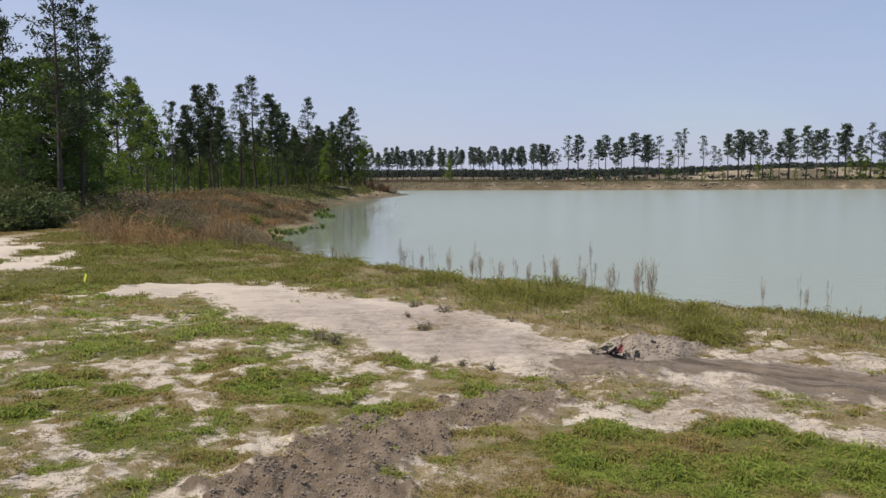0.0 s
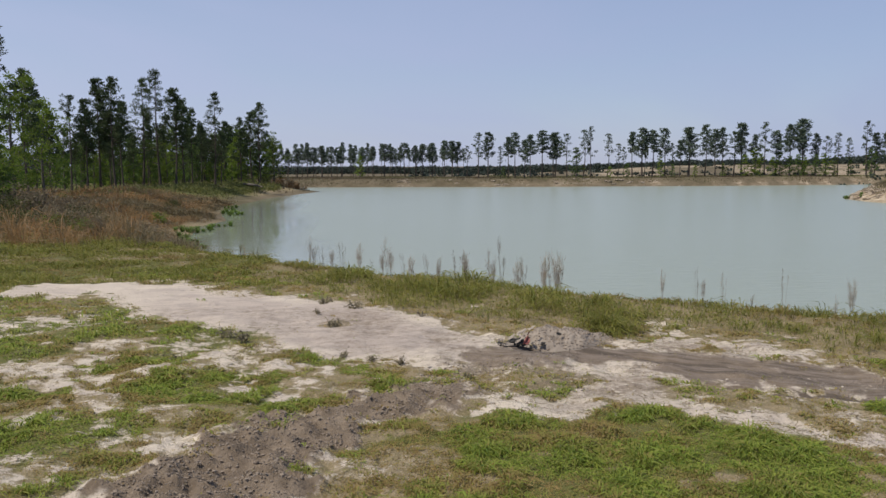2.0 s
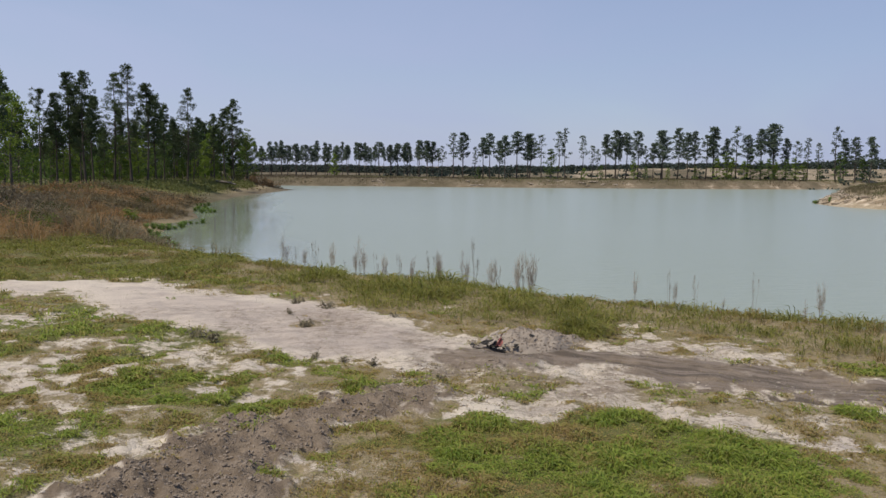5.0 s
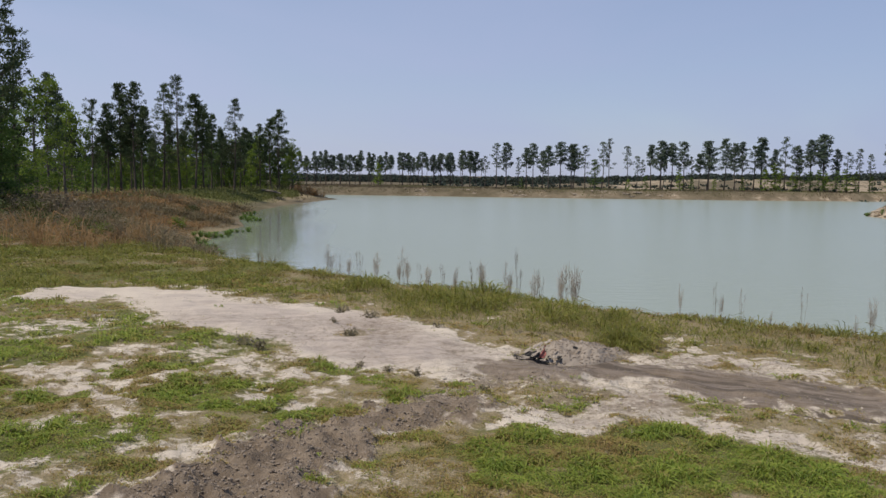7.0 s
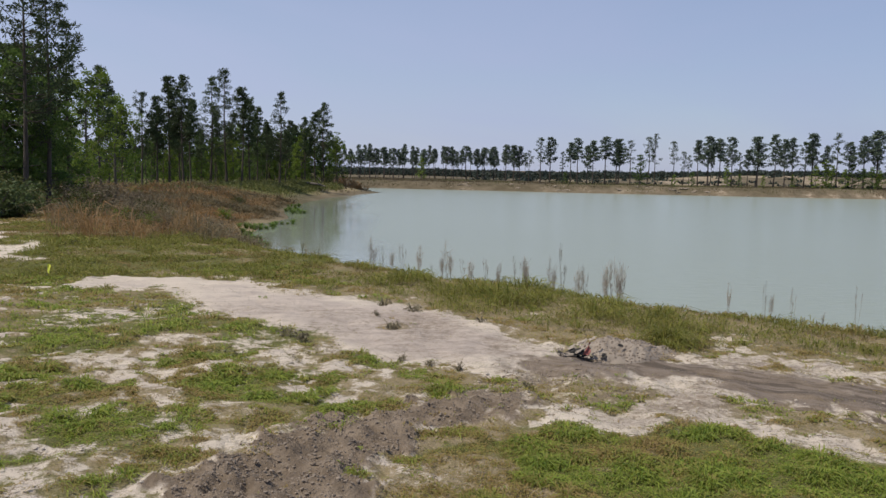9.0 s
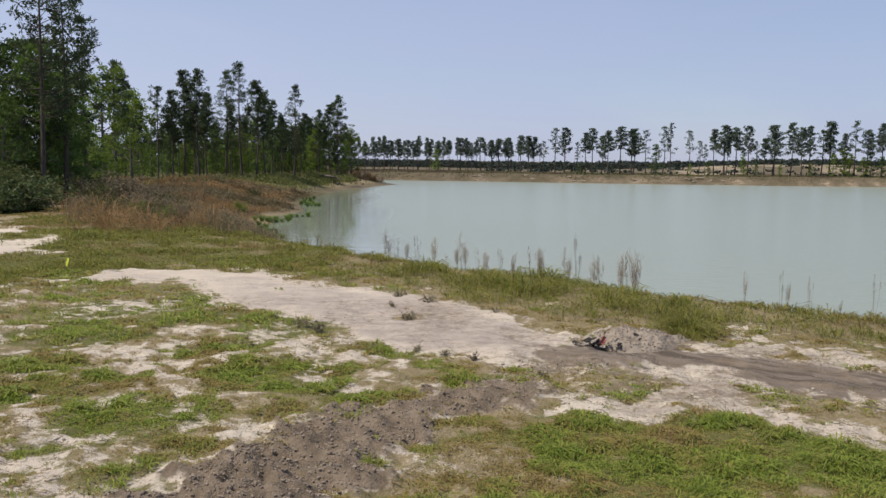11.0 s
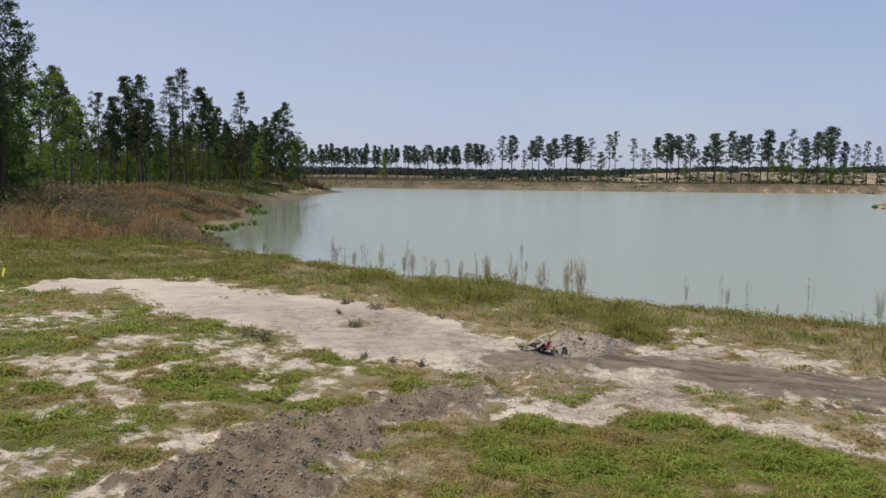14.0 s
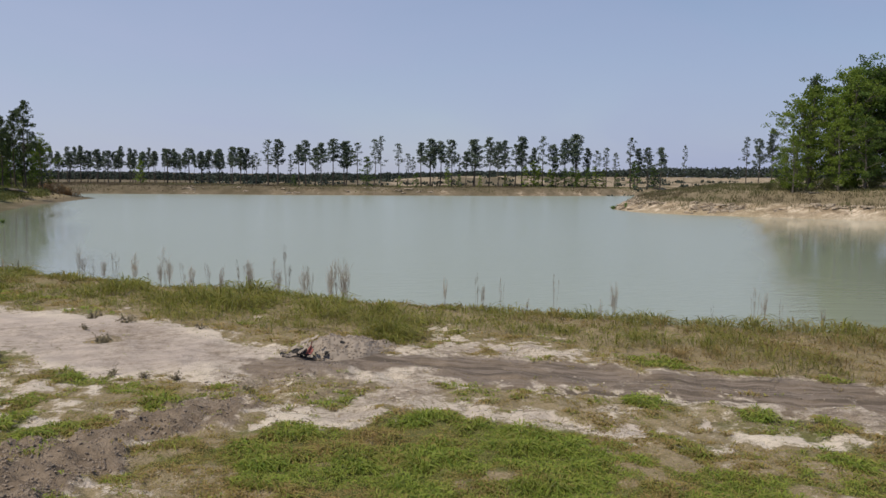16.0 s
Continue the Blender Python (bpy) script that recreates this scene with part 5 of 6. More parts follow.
def build_undergrowth():
    """Low leafy growth along the foot of the wood and on the point."""
    g = np.random.default_rng(61)
    a = np.radians(g.uniform(-30, -5, 3600))
    deg = np.degrees(a)
    r = 46 + (deg + 30) / 25 * 92 + g.normal(0, 7, len(a))
    x, y = r * np.sin(a), r * np.cos(a)
    s = shore(x, y)
    keep = (s > 4) & (fbm(x, y, 6, 3, 63) > -0.22)
    x, y = x[keep], y[keep]
    k = 14
    cx, cy = np.repeat(x, k) + g.normal(0, 0.5, len(x) * k), np.repeat(y, k) + g.normal(0, 0.5, len(x) * k)
    z = ground_z(cx, cy, False) + np.repeat(g.uniform(0.1, 0.7, len(x)), k) * g.uniform(0.1, 1.0, len(cx))
    v, q = leaves(np.stack([cx, cy, z], -1), 0.28, g, 0.4, 0.55)
    tagged(new("undergrowth", mesh("undergrowth", v, q, LOW_HERBS, shade=False)), "low green undergrowth along the foot of the wood", "undergrowth", kind="stuff")
    n = 4200                                                            # grass and herbs behind the shore of the point
    x, y = g.uniform(58, 125, n), g.uniform(66, 128, n)
    s = shore(x, y)
    keep = (s > 1.8 + 1.2 * fbm(x, y, 3, 3, 67)) & (s < 26)
    x, y = np.repeat(x[keep], 12), np.repeat(y[keep], 12)
    x, y = x + g.normal(0, 0.35, len(x)), y + g.normal(0, 0.35, len(y))
    d = np.clip(0.0 + 1.6 * fbm(x, y, 6, 3, 66) - 0.5 * smooth(9, 17, shore(x, y)), 0, 1)
    v, f, dd = blades(x, y, ground_z(x, y, False), g.uniform(0.15, 0.55, len(x)), np.full(len(x), 0.05), g.uniform(0.1, 0.8, len(x)), d, g)
    tagged(new("point_grass", mesh("point_grass", v, f, BROWN_GRASS, {"dry": dd})), "dull brown-green grass on the point", "grass", kind="stuff")


build_undergrowth()


# ---- soil mound, clods and burnt litter ----
def build_clods():
    g = np.random.default_rng(71)
    n = 60000
    x, y = g.uniform(-2.2, 2.2, n), g.uniform(3.8, 8.9, n)
    d, w = to_line(x, y, BERM)
    crest = np.exp(-((d - w * 0.75) / 0.10) ** 2)
    keep = g.random(n) < soil_amount(x, y) * (0.5 + 0.5 * crest) * (d < w + 0.12) * smooth(8.5, 7.6, y)
    x2, y2 = g.uniform(1.0, 8.5, 9000), g.uniform(4.4, 9.3, 9000)
    keep2 = g.random(9000) < soil_amount(x2, y2) * 0.22
    x3, y3 = g.uniform(1.5, 3.15, 3200), g.uniform(8.72, 9.6, 3200)                       # crumbs on the heap
    keep3 = np.hypot((x3 - 2.32) / 0.82, (y3 - 9.22) / 0.52) < 0.95
    x, y = np.concatenate([x[keep], x2[keep2], x3[keep3]]), np.concatenate([y[keep], y2[keep2], y3[keep3]])
    size = 0.006 + 0.019 * g.random(len(x)) ** 2.3
    z = ground_z(x, y) + size * 0.08
    z[-keep3.sum():] += np.maximum(mound_height(x, y)[-keep3.sum():], -0.02)
    v, t = scatter_lumps(x, y, z, size, 80, g)
    tagged(new("soil_clods", mesh("soil_clods", v, t, SOIL, shade=False)), "crumbly dark grey soil clods along the ridge", "soil clods", kind="stuff")


def mound_height(x, y):
    """Height of the heap over the ground, broken open at its west end."""
    u, v = (x - 2.32) / 0.82, (y - 9.22) / 0.52
    d = np.hypot(u * (1 + 0.15 * (u > 0)), v)
    h = smooth(1.0, 0.15, d + 0.22 * fbm(x, y, 0.5, 4, 91)) * (0.13 - 0.035 * u) + 0.06 * fbm(x, y, 0.25, 3, 93) * smooth(1.0, 0.7, d) + 0.055 * fbm(x, y, 0.10, 5, 92) * smooth(1.0, 0.6, d)
    h = h - 0.13 * np.exp(-(((u + 0.52) / 0.16) ** 2 + ((v + 0.42) / 0.3) ** 2))         # burnt hollow
    h = h - 0.06 * np.exp(-(((u + 0.08) / 0.10) ** 2 + ((v + 0.40) / 0.16) ** 2))        # a second, smaller hole
    return h - 0.05 * smooth(0.85, 1.0, d)


def build_mound():
    """A low heap of grey soil."""
    m = 140
    u, v = np.meshgrid(np.linspace(-1, 1, m), np.linspace(-1, 1, m))
    x, y = 2.32 + 0.82 * u, 9.22 + 0.52 * v
    z = ground_z(x, y) + mound_height(x, y)
    i, j = np.meshgrid(np.arange(m - 1), np.arange(m - 1), indexing="ij")
    q = np.stack([i * m + j, i * m + j + 1, (i + 1) * m + j + 1, (i + 1) * m + j], -1).reshape(-1, 4)
    tagged(new("soil_mound", mesh("soil_mound", np.stack([x.ravel(), y.ravel(), z.ravel()], -1), q, HEAP)), "low heap of dug grey soil with a burnt end", "soil mound")


def build_clay_lumps():
    """Broken lumps of clay that have slumped along the far shore and the point."""
    g = np.random.default_rng(73)
    a = np.radians(g.uniform(2, 51, 60000))
    r = g.uniform(105, 185, 60000)
    x, y = r * np.sin(a), r * np.cos(a)
    s = shore(x, y)
    keep = (s > 0.1) & (s < 3.2) & (fbm(x, y, 4, 3, 74) > -0.12) & ((x > 55) & (y < 125) | (g.random(len(x)) < 0.22))
    x, y = x[keep], y[keep]
    size = 0.12 + 0.5 * g.random(len(x)) ** 3
    z = ground_z(x, y, False) + 0.1 * size
    verts, tris, base = [], [], 0
    for k in range(5):
        tv, tt = lump_template(180 + k, 4, 5, 0.6)
        pick = np.arange(len(x)) % 5 == k
        t = g.uniform(0, 6.28, pick.sum())
        c, sn = np.cos(t)[:, None], np.sin(t)[:, None]
        vx, vy = (tv[None, :, 0] * c - tv[None, :, 1] * sn) * 2.2, tv[None, :, 0] * sn + tv[None, :, 1] * c
        v = np.stack([vx, vy, np.repeat(tv[None, :, 2] * 0.6, pick.sum(), 0)], -1) * size[pick][:, None, None] + np.stack([x, y, z], -1)[pick][:, None]
        verts.append(v.reshape(-1, 3))
        tris.append((tt[None] + (np.arange(pick.sum()) * len(tv))[:, None, None]).reshape(-1, 3) + base)
        base += pick.sum() * len(tv)
    tagged(new("clay_lumps", mesh("clay_lumps", np.concatenate(verts), np.concatenate(tris), CLAY, shade=False)), "broken tan clay lumps along the far shore", "clay lumps", kind="stuff")


build_clods()
build_clay_lumps()
build_mound()


def chunk(name, x, y, z, size, turn, material, label, category, group="", seed=1, rough=0.95):
    tv, tt = lump_template(seed, 6, 8, rough)
    ob = new(name, mesh(name, tv * np.array(size), tt, material, shade=False))
    ob.matrix_world = pose(x, y, z, *turn)
    return tagged(ob, label, category, group)


g0 = float(ground_z(1.85, 8.92))
# the last is no wood: a black lump for the second hole's shade
CHARRED_AND_HOLE = [(1.64, 8.9, 0.03, 0.16, 0.09, 0.08, 20), (1.74, 8.9, 0.08, 0.2, 0.08, 0.07, -25), (1.83, 8.88, 0.07, 0.22, 0.1, 0.1, -10), (1.9, 8.93, 0.11, 0.14, 0.06, 0.05, -35), (2.06, 8.86, 0.04, 0.09, 0.06, 0.06, 0), (2.27, 8.96, 0.16, 0.11, 0.05, 0.04, 6)]
ASHES = [(1.7, 8.86, 0.05, 0.1, 0.05, 0.05, -15), (1.79, 8.84, 0.1, 0.12, 0.04, 0.05, -20), (1.88, 8.84, 0.03, 0.09, 0.05, 0.05, 0), (1.72, 8.93, 0.13, 0.16, 0.05, 0.04, -30), (1.84, 8.97, 0.19, 0.17, 0.05, 0.04, -28), (1.96, 8.98, 0.24, 0.14, 0.05, 0.035, -20), (2.02, 8.88, 0.06, 0.07, 0.05, 0.05, 10)]
for k, (x, y, z, sx, sy, sz, tilt) in enumerate(CHARRED_AND_HOLE):
    chunk("charred_wood", x, y, g0 + 0.8 * z, (0.62 * sx, 0.8 * sy, 0.5 * sz), (18, tilt, 33 * (k % 3) - 30), CHAR, "black piece among the heap's charred wood and hole shade", "charred wood", "burnt litter in the mound", 320 + k)
for k, (x, y, z, sx, sy, sz, tilt) in enumerate(ASHES):
    chunk("ash_lump", x, y, g0 + 0.8 * z, (0.6 * sx, 0.8 * sy, 0.4 * sz), (22, tilt, 25 * ((k + 1) % 3) - 20), ASH, "pale ashy lump in the burnt heap end", "ash lump", "burnt litter in the mound", 307 + k)
bits = np.random.default_rng(331)
for k in range(34):                                                     # small burnt fragments that spill from the hollow
    u = bits.uniform(0, 1)
    x, y, size = 1.58 + 0.42 * u + bits.normal(0, 0.02), 8.88 + bits.normal(0, 0.035) + 0.05 * u, bits.uniform(0.016, 0.045)
    z = float(ground_z(x, y)) + max(0.0, float(mound_height(x, y))) + 0.02 + bits.uniform(0, 0.10) * u
    black = k % 5 < 3
    chunk("charred_wood" if black else "ash_lump", x, y, z, (size * bits.uniform(0.8, 1.7), size * 0.7, size * 0.5), (bits.uniform(-30, 30), bits.uniform(-40, 20), bits.uniform(0, 180)), CHAR if black else ASH,
          "small charred black fragment in the soil heap" if black else "small pale ashy crumb in the burnt heap end", "charred wood" if black else "ash lump", "burnt litter in the mound", 340 + k)


def build_red_rag():
    """A crumpled strip of red cloth that hangs over the burnt wood."""
    n, m = 9, 5
    v = []
    for i in range(n):
        t = i / (n - 1)
        for j in range(m):
            w = (j / (m - 1) - 0.5) * (0.025 + 0.035 * t)
            v.append((w + 0.015 * math.sin(5 * t + j) - 0.05 * t + 0.03, -0.05 * t - 0.02 * math.sin(9 * t + 2 * j), 0.15 * (1 - t) + 0.01))
    v = np.array(v)
    i, j = np.meshgrid(np.arange(n - 1), np.arange(m - 1), indexing="ij")
    q = np.stack([i * m + j, i * m + j + 1, (i + 1) * m + j + 1, (i + 1) * m + j], -1).reshape(-1, 4)
    back = v + [0, 0.008, 0.0]
    me = mesh("red_rag", np.concatenate([v, back]), np.concatenate([q, q[:, ::-1] + len(v)]), RED)
    ob = new("red_rag", me)
    ob.matrix_world = pose(1.87, 8.81, g0 + 0.05, 0, 0, 0) @ Matrix.Scale(0.85, 4)
    tagged(ob, "crumpled red cloth strip on charred wood", "rag")


build_red_rag()


# ---- marker flag ----
def build_flag(x, y):
    z = float(ground_z(x, y))
    flag = tagged(new("marker_flag"), "small yellow plastic marker flag on a wire stake", "marker flag")
    flag.matrix_world = pose(x, y, z)
    v, q = tube([(0, 0, -0.05), (0.004, 0, 0.12), (0, 0, 0.26)], [0.003, 0.003, 0.003], 6)
    part("stake", mesh("stake", v, q, WIRE), flag)
    n = 7
    v = []
    for i in range(n):
        for j in range(n):
            a, b = i / (n - 1), j / (n - 1)
            v.append((0.07 * a * (1 - 0.4 * b) + 0.003, 0.015 * math.sin(4 * a + 2 * b), 0.26 - 0.15 * b - 0.03 * a))
    v = np.array(v)
    i, j = np.meshgrid(np.arange(n - 1), np.arange(n - 1), indexing="ij")
    q = np.stack([i * n + j, i * n + j + 1, (i + 1) * n + j + 1, (i + 1) * n + j], -1).reshape(-1, 4)
    part("flag", mesh("flag", np.concatenate([v, v + [0, 0.002, 0]]), np.concatenate([q, q[:, ::-1] + n * n]), YELLOW), flag)


build_flag(-6.29, 14.58)


# ---- tall dead stalks along the bank ----
def stalk_meshes(seed, plume):
    g = np.random.default_rng(seed)
    stems, tufts = [], []
    for k in range(int(g.integers(3, 7))):
        a, lean = g.uniform(0, 6.28), g.uniform(0.03, 0.22)
        h = g.uniform(0.6, 1.0)
        root = np.array([g.normal(0, 0.05), g.normal(0, 0.05), -0.04])
        way = np.array([math.cos(a) * lean, math.sin(a) * lean, 1.0])
        path = [root, root + way * h * 0.5, root + way * h + np.array([math.cos(a), math.sin(a), 0]) * 0.05]
        stems.append(tube(path, [0.005, 0.0045, 0.0025], 4))
        for b in range(4):
            base = root + way * h * g.uniform(0.45, 0.9)
            aa = g.uniform(0, 6.28)
            stems.append(tube([base, base + np.array([math.cos(aa) * 0.05, math.sin(aa) * 0.05, 0.09])], [0.0018, 0.001], 3))
        n = 46 if plume else 14
        pts = root + way * (h * g.uniform(0.5 if plume else 0.8, 1.02, (n, 1))) + g.normal(0, 0.034 if plume else 0.013, (n, 3))
        tufts.append(sprays(pts, 0.15 if plume else 0.1, 0.0036, g, 3.0))
    v, q = join(stems)
    tv, tq = join(tufts)
    return mesh("stalk_stems", v, q, STEM), mesh("stalk_plume", tv, tq, PLUME if plume else STEM, shade=False)


STALKS = [(-0.84, 17.38, 0.55), (-0.65, 17.19, 0.39), (-0.45, 17.01, 0.41), (-0.25, 16.83, 0.51), (0.12, 16.64, 0.44), (0.34, 16.47, 0.17), (0.54, 16.3, 0.36), (0.7, 16.29, 0.56), (0.94, 16.13, 0.32), (1.09, 16.04, 0.38), (1.38, 15.95, 0.33),
          (1.61, 15.79, 0.24), (1.9, 15.55, 0.42), (2.06, 15.4, 0.54), (2.53, 15.04, 0.42), (2.63, 14.9, 0.69), (2.95, 14.75, 0.45), (3.05, 14.74, 0.35), (3.36, 14.48, 0.43), (3.48, 14.46, 0.38), (3.56, 14.34, 0.59)]
STALKS_EAST = [(4.57, 11.93, 0.44), (5.03, 11.81, 0.49), (5.14, 11.78, 0.4), (5.41, 11.7, 0.43), (5.69, 11.38, 0.13), (5.99, 11.05, 0.55), (6.8, 10.72, 0.52), (6.6, 10.77, 0.18), (7.72, 9.65, 0.22), (7.85, 9.6, 0.1), (8.1, 9.21, 0.51),
               (8.22, 9.18, 0.42), (8.44, 9.1, 0.35), (8.89, 8.8, 0.29)]
stalk_kinds = [stalk_meshes(400 + k, k % 2 == 0) for k in range(7)]
for k, (x, y, top) in enumerate(STALKS + STALKS_EAST):
    z = float(ground_z(x, y))
    kind = k % 7
    ob = tagged(new("dry_stalks"), "tall dry stalks with pale feathery plumes on the bank" if kind % 2 == 0 else "thin dark dead stalks standing on the bank", "dry stalks", "dry stalks along the bank")
    h = max(0.25, top - z)
    ob.matrix_world = Matrix.LocRotScale((x, y, z), Euler((0, 0, 1.7 * k)), (h * (0.65 if k < len(STALKS) else 0.45), h * (0.65 if k < len(STALKS) else 0.45), h))
    tagged(part("stem", stalk_kinds[kind][0], ob), kind="stuff")
    tagged(part("plume" if kind % 2 == 0 else "seed_head", stalk_kinds[kind][1], ob), kind="stuff")


# ---- rough brown grass on the far bank and the wooded point ----
def build_far_bank_grass():
    g = np.random.default_rng(811)
    a, r = np.radians(g.uniform(-14, 44, 60000)), g.uniform(100, 225, 60000)
    x, y = r * np.sin(a), r * np.cos(a)
    s = shore(x, y)
    keep = (s > 1.7 + 1.6 * fbm(x, y, 5, 3, 812)) & (s < np.where(np.degrees(a) < 5, 45, 24 + 30 * fbm(x, y, 12, 3, 814))) & ((r > 160) | ((x < -2) & (r > 100) & (g.random(len(r)) < 0.15)))
    x, y = np.repeat(x[keep], 3), np.repeat(y[keep], 3)
    x, y = x + g.normal(0, 0.4, len(x)), y + g.normal(0, 0.4, len(y))
    dry = np.clip(0.65 + 1.4 * fbm(x, y, 9, 3, 813), 0, 1)
    v, f, d = blades(x, y, ground_z(x, y, False), g.uniform(0.12, 0.4, len(x)), np.full(len(x), 0.11), g.uniform(0.1, 0.8, len(x)), dry, g)
    tagged(new("far_bank_grass", mesh("far_bank_grass", v, f, BROWN_GRASS, {"dry": d})), "dull brown rough grass along the far bank", "grass", kind="stuff")


build_far_bank_grass()


# ---- bushes, waterside weeds and small plants ----
def bush_meshes(seed, foliage, leaf=0.13, clusters=70, per=22):
    """A rounded, uneven bush, 1 m high and about 1.2 m wide."""
    g = np.random.default_rng(seed)
    stems, centres = [], []
    for k in range(9):
        a, e = g.uniform(0, 6.28), g.uniform(0.5, 1.3)
        tip = np.array([math.cos(a) * math.cos(e), math.sin(a) * math.cos(e), math.sin(e)]) * g.uniform(0.55, 0.85)
        stems.append(tube([(0, 0, -0.05), tip * 0.5 + [0, 0, 0.05], tip], [0.02, 0.012, 0.004], 5))
        for c in range(clusters // 9):
            centres.append(tip * g.uniform(0.45, 1.05) + g.normal(0, 0.13, 3))
    centres = np.array(centres)
    centres[:, 2] = np.maximum(centres[:, 2], 0.06)
    pts = np.repeat(centres, per, axis=0) + g.normal(0, 0.07, (len(centres) * per, 3))
    v, q = leaves(pts, leaf, g, 0.3, 0.5)
    wv, wq = join(stems)
    return mesh("bush_stems", wv, wq, GREY_BARK), mesh("bush_leaves", v, q, foliage, shade=False)


BUSH = {"grey": bush_meshes(501, TWIG_LEAVES, 0.075), "olive": bush_meshes(502, SHADED_OLIVE_LEAVES, 0.07), "green": bush_meshes(503, BRIGHT_LEAVES, 0.1), "brown": bush_meshes(504, SEDGE, 0.08), "drab": bush_meshes(505, DRAB, 0.05, 80, 24)}
BUSH_LABEL = {"grey": "dense grey-green bush at the edge of the wood", "olive": "olive-green shrub standing in the dry sedge", "green": "small bright green bush in the dry sedge", "brown": "reddish brown dry shrub on open ground", "drab": "grey-brown twiggy shrub among the dry sedge"}
BUSHES = [(-9.0, 27.4, 0.75, "olive"), (-11.0, 28.6, 0.9, "olive"), (-7.9, 31.6, 0.95, "olive"), (-10.4, 33.2, 1.05, "olive"), (-6.9, 36.0, 0.9, "olive"), (-12.6, 30.6, 0.9, "drab"), (-6.6, 27.6, 0.87, "drab"), (-5.9, 29.3, 1, "drab"), (-7.4, 30.6, 1.2, "drab"), (-6.6, 33.4, 1.3, "drab"), (-8.3, 33.0, 1.2, "drab"), (-8.9, 28.6, 0.87, "drab"), (-5.4, 26.6, 0.65, "drab"), (-7.6, 25.6, 0.72, "drab"), (-8.4, 37.4, 1.3, "drab"), (-10.3, 30.2, 1, "drab"), (-9.6, 40.6, 1.4, "drab"), (-11.6, 35.4, 1.3, "drab"), (-14.2, 36.4, 1.5, "olive"), (-13.4, 37.2, 1.9, "drab"), (-12.2, 38.5, 1.6, "drab"), (-17.0, 34.8, 2.0, "grey"), (-16.7, 36.0, 1.9, "grey"), (-17.6, 34.2, 1.9, "grey"), (-17.6, 35.5, 1.8, "grey"), (-19.2, 48.3, 1.9, "olive"), (-17.7, 46.8, 1.8, "olive"), (-20.9, 50.9, 1.7, "olive"), (-16.9, 47.5, 1.6, "drab"), (-18.3, 45.5, 1.7, "drab"), (-15.4, 48.0, 1.4, "drab"), (-12.6, 50.0, 1.3, "brown"), (-11.5, 44.0, 1.2, "brown"), (-8.0, 25.8, 0.55, "green"), (-13.0, 52.0, 1.2, "brown"), (-10.6, 36.5, 0.9, "brown"), (-12.2, 33.0, 0.8, "olive"), (-9.9, 33.5, 0.7, "olive"), (-14.2, 42.0, 1.3, "brown"), (-12.9, 44.5, 1.1, "olive"), (-11.0, 40.0, 0.9, "brown"), (-13.7, 56.0, 1.3, "brown"),
          (-9.7, 28.4, 0.6, "green"), (-12.3, 149.5, 2.6, "brown"), (-9.5, 151.7, 1.6, "brown"), (-11.0, 152.0, 2.2, "brown"), (-15.0, 146.0, 1.8, "olive"), (79.2, 86.6, 1.8, "green"), (83.5, 85.3, 2.0, "olive"), (87.0, 84.0, 1.9, "green"), (90.0, 83.1, 2.2, "olive"), (81.3, 89.2, 1.9, "olive"), (93.1, 82.2, 1.8, "brown"), (77.9, 89.2, 1.5, "olive"), (96.1, 80.9, 2.1, "olive")]
# the olive ones double for the dark shade under the trees
WOOD_BUSHES = [(-20.2, 41.2, 2.4, "olive"), (-21.8, 42.8, 2.6, "olive"), (-22.4, 40.4, 2.4, "olive"), (-18.6, 38.6, 1.9, "olive"), (-18.3, 36.6, 2.3, "olive"), (-19.6, 39.4, 2.4, "olive"), (-14.6, 38.8, 1.5, "drab"), (-18.2, 35.4, 2.1, "olive"), (-18.6, 34.0, 2.2, "olive"), (-13.5, 60.0, 1.0, "green"), (-15.5, 75.0, 1.2, "olive")]
for k, (x, y, h, kind) in enumerate(BUSHES + WOOD_BUSHES):
    b = tagged(new("bush"), BUSH_LABEL[kind], "bush", "bushes beside the pond")
    b.matrix_world = Matrix.LocRotScale((x, y, float(ground_z(x, y, False))), Euler((0, 0, 1.3 * k)), (h * 1.15, h * 1.15, h))
    part("stem", BUSH[kind][0], b)
    part("foliage", BUSH[kind][1], b)


def weed_mesh(seed):
    """Broad strap leaves that rise from one root and arch over."""
    g = np.random.default_rng(seed)
    n = 46
    a, reach, h = g.uniform(0, 6.28, n), g.uniform(0.15, 0.5, n), g.uniform(0.35, 0.8, n)
    root = np.stack([np.cos(a), np.sin(a), 0 * a], -1) * g.uniform(0, 0.18, n)[:, None]
    way, side = np.stack([np.cos(a), np.sin(a), 0 * a], -1), np.stack([-np.sin(a), np.cos(a), 0 * a], -1)
    rows = []
    for t, lift, w in ((0, 0, 0.5), (0.35, 0.75, 1.0), (0.7, 1.0, 0.9), (1.0, 0.85, 0.08)):
        c = root + way * (reach * t)[:, None] + np.array([0, 0, 1.0]) * (h * lift)[:, None]
        rows += [c - side * 0.035 * w, c + side * 0.035 * w]
    v = np.stack(rows, 1).reshape(-1, 3)
    k = np.arange(n)[:, None] * 8
    q = np.concatenate([k + np.array([[2 * i, 2 * i + 1, 2 * i + 3, 2 * i + 2]]) for i in range(3)])
    return mesh("weed_leaves", v, q, WEED)


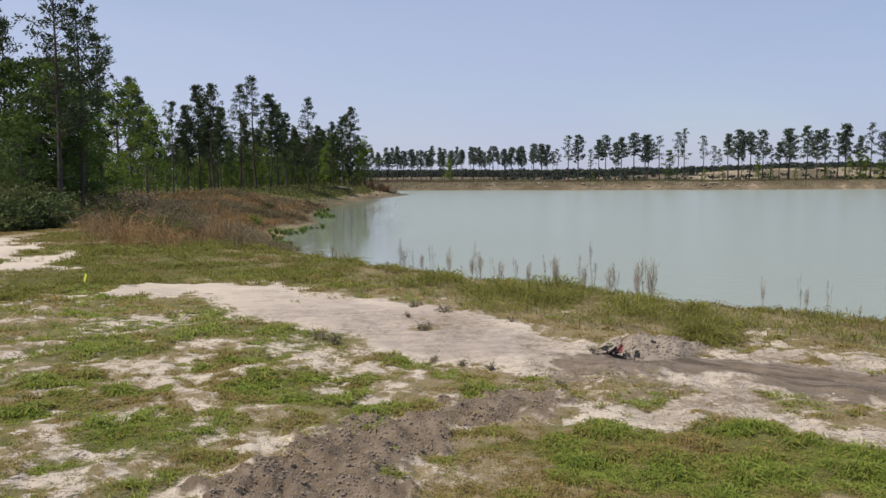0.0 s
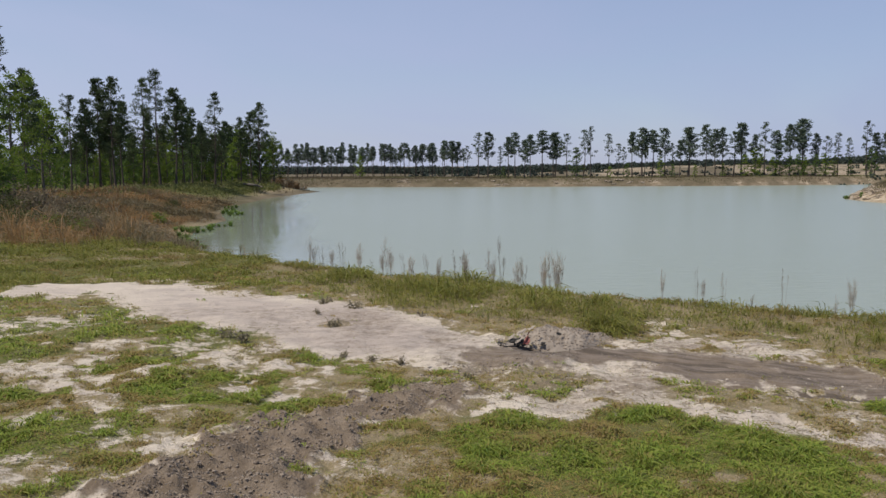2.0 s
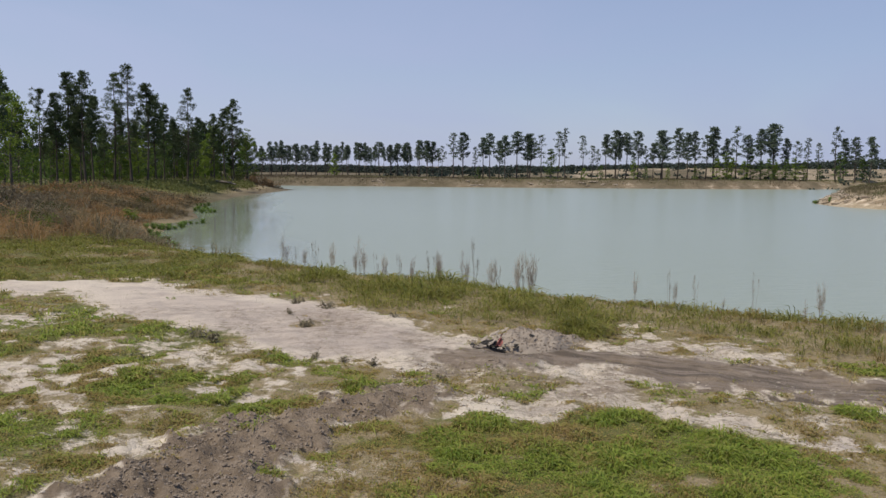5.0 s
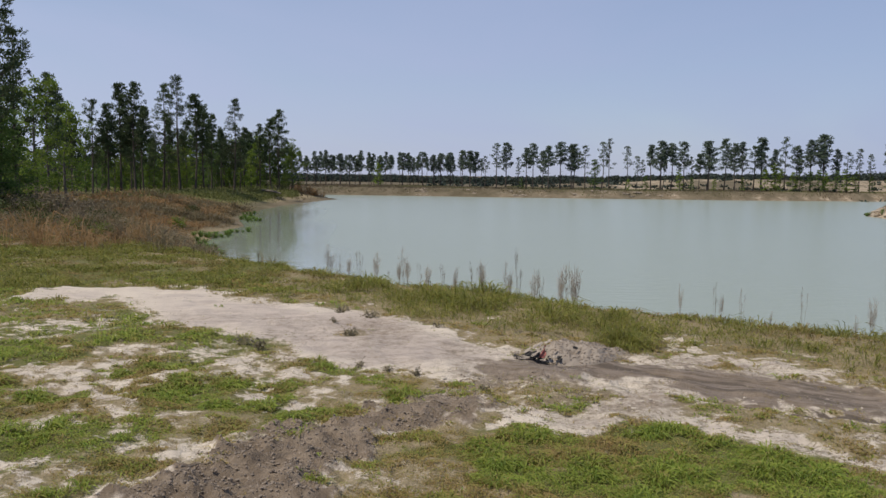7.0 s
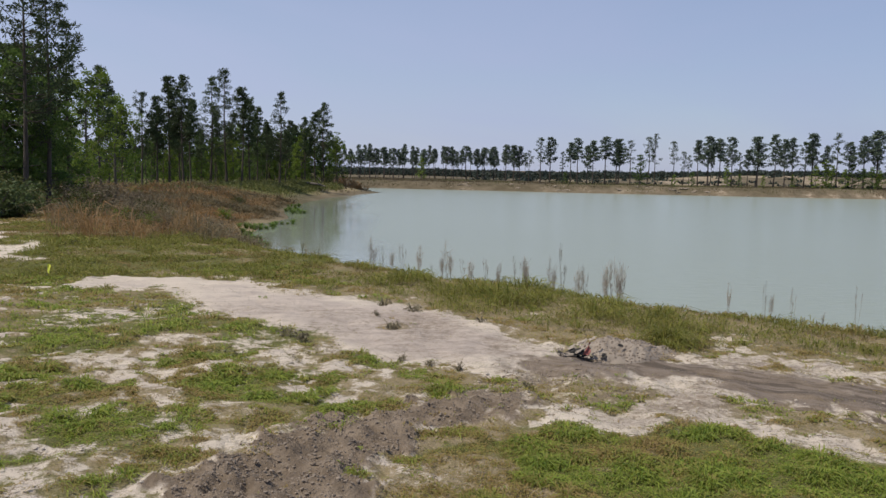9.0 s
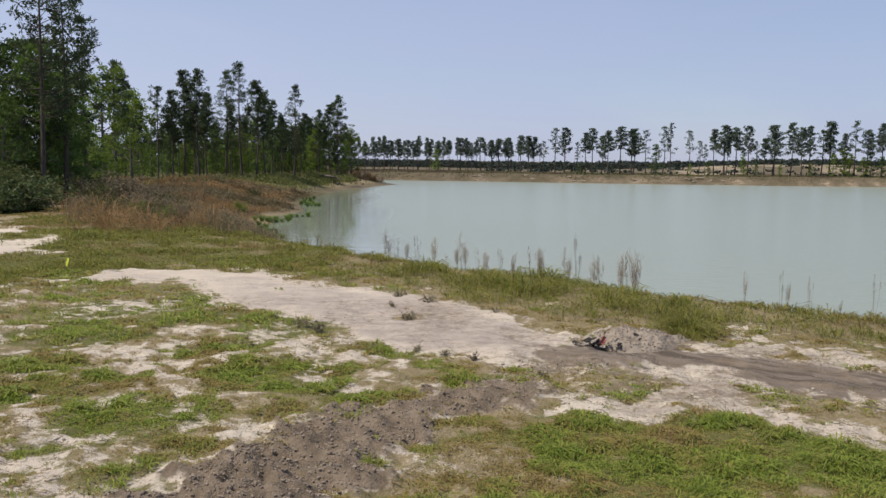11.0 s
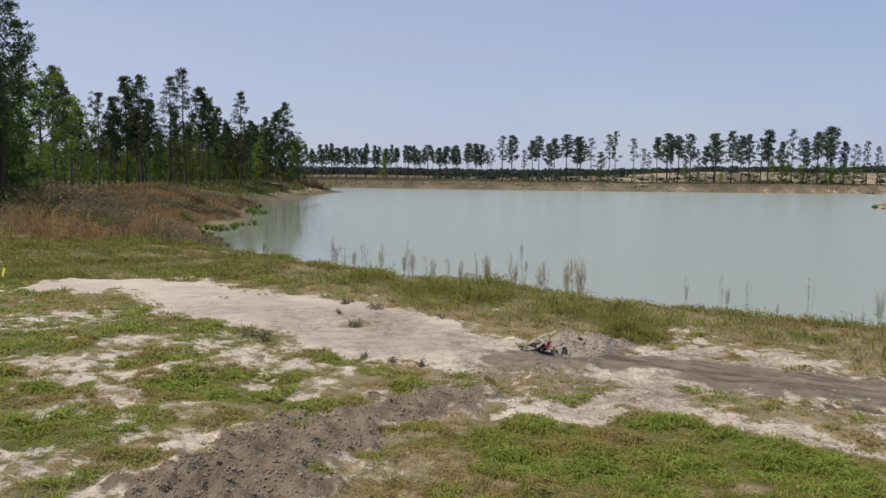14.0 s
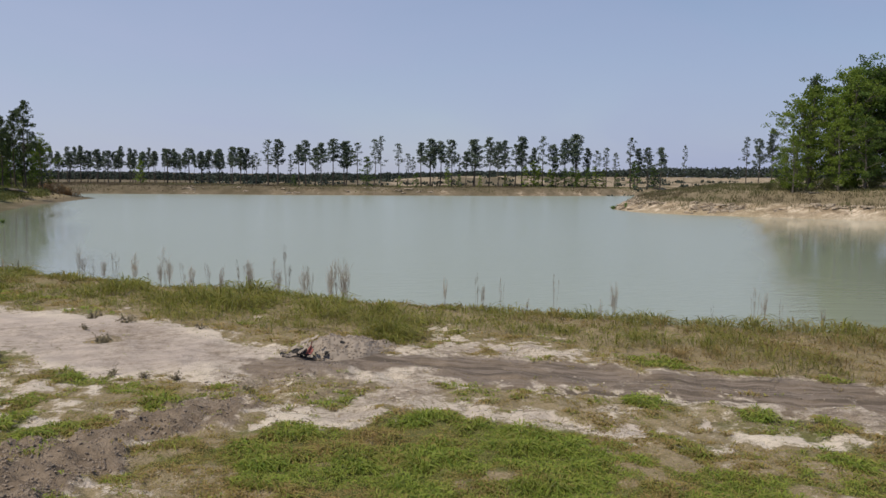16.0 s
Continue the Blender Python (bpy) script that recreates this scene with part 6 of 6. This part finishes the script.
weed_forms = [weed_mesh(520 + k) for k in range(4)]
WEEDS = [(-8.86, 44.7), (-9.51, 49.2), (-9.77, 52.0), (-10.32, 58.1), (-10.11, 59.2), (-9.89, 60.3), (-9.93, 62.6), (-10.77, 76.8), (-11.47, 83.8), (-12.13, 90.9), (-10.9, 81.6), (-12.04, 83.9), (-9.1, 46.5), (-10.5, 57.0), (-11.2, 79.0), (63.0, 101.0), (63.6, 99.6), (63.2, 102.6)]
for k, (x, y) in enumerate(WEEDS):
    for j in range(4):
        px, py = x - 0.3 + 0.38 * j * math.cos(k), y + 0.5 * j * math.sin(k + 1)
        w = tagged(new("waterside_weed", weed_forms[(k + j) % 4]), "lush bright green broad-leaved weed at the water's edge", "water weed", "weeds at the waterline")
        h = 0.28 + 0.09 * ((k * 7 + j * 3) % 4)
        w.matrix_world = Matrix.LocRotScale((px, py, max(float(ground_z(px, py, False)), WATER - 0.05)), Euler((0, 0, k + 2.1 * j)), (h * 1.3, h * 1.3, h))


def tuft_mesh(seed):
    """A small dead weed: wiry twigs with shrivelled leaves."""
    g = np.random.default_rng(seed)
    twigs, pts = [], []
    for k in range(16):
        a, e, n = g.uniform(0, 6.28), g.uniform(0.2, 1.2), g.uniform(0.06, 0.15)
        tip = np.array([math.cos(a) * math.cos(e), math.sin(a) * math.cos(e), math.sin(e)]) * n
        twigs.append(tube([(0, 0, -0.01), tip * 0.6 + [0, 0, 0.01], tip], [0.003, 0.0025, 0.0015], 3))
        pts += [tip * g.uniform(0.4, 1.0) for _ in range(6)]
    lv, lq = leaves(np.array(pts), 0.035, g, 0.2, 0.5)
    wv, wq = join(twigs)
    v, q = join([(wv, wq), (lv, lq)])
    return mesh("weed_tuft", v, q, DEAD_WEED)


tuft_forms = [tuft_mesh(540 + k) for k in range(4)]
WEED_TUFTS = [(-1.28, 9.67, 1.5), (-1.51, 9.88, 1.3), (-0.21, 10.37, 1.3), (-0.41, 12.05, 1.4), (0.0, 11.75, 1.5), (-0.1, 8.76, 1.0), (0.18, 8.57, 0.8), (0.47, 8.37, 0.9), (-0.57, 8.77, 0.8), (0.88, 10.76, 1.0), (1.05, 7.5, 0.8), (-0.5, 11.39, 0.9), (-1.81, 8.7, 1.0), (-0.28, 10.3, 1.2)]
for k, (x, y, h) in enumerate(WEED_TUFTS):
    t = tagged(new("weed_tuft", tuft_forms[k % 4]), "small dead brown weed rooted in the bare sand", "dead weed", "dead weeds on the sand")
    t.matrix_world = Matrix.LocRotScale((x, y, float(ground_z(x, y))), Euler((0, 0, 1.1 * k)), (0.8 * h, 0.8 * h, 0.75 * h))


# ---- fallen log on the point, and a few dead sticks ----
def log_mesh(seed, length, radius, snags=4):
    g = np.random.default_rng(seed)
    u = np.linspace(0, 1, 9)
    path = np.stack([u * length, 0.04 * length * np.sin(u * 4), 0.02 * length * np.sin(u * 3 + 1)], -1)
    pieces = [tube(path, radius * (1 - 0.55 * u), 8)]
    for k in range(snags):
        b = path[2 + k]
        pieces.append(tube([b, b + g.normal(0, 0.06 * length, 3) + [0, 0, 0.05 * length]], [radius * 0.35, radius * 0.1], 4))
    return mesh("log", *join(pieces), GREY_BARK)


for name, x, y, turn, length, radius, label in (("fallen_log", -17.0, 132.0, -60, 8.0, 0.22, "fallen grey log lying on the bare point"), ("dead_stick", -1.02, 5.72, 20, 0.16, 0.006, "short dead stick on the soil ridge"), ("dead_stick", -1.2, 5.55, 60, 0.12, 0.006, "short dead stick on the soil ridge"), ("fallen_log", 79.0, 83.0, -20, 3.0, 0.12, "dark driftwood lying on the clay bank")):
    ob = tagged(new(name, log_mesh(600 + int(length * 10), length, radius)), label, "log" if length > 1 else "stick")
    ob.matrix_world = pose(x, y, float(ground_z(x, y)) + radius * 0.7, 0, 0, turn)
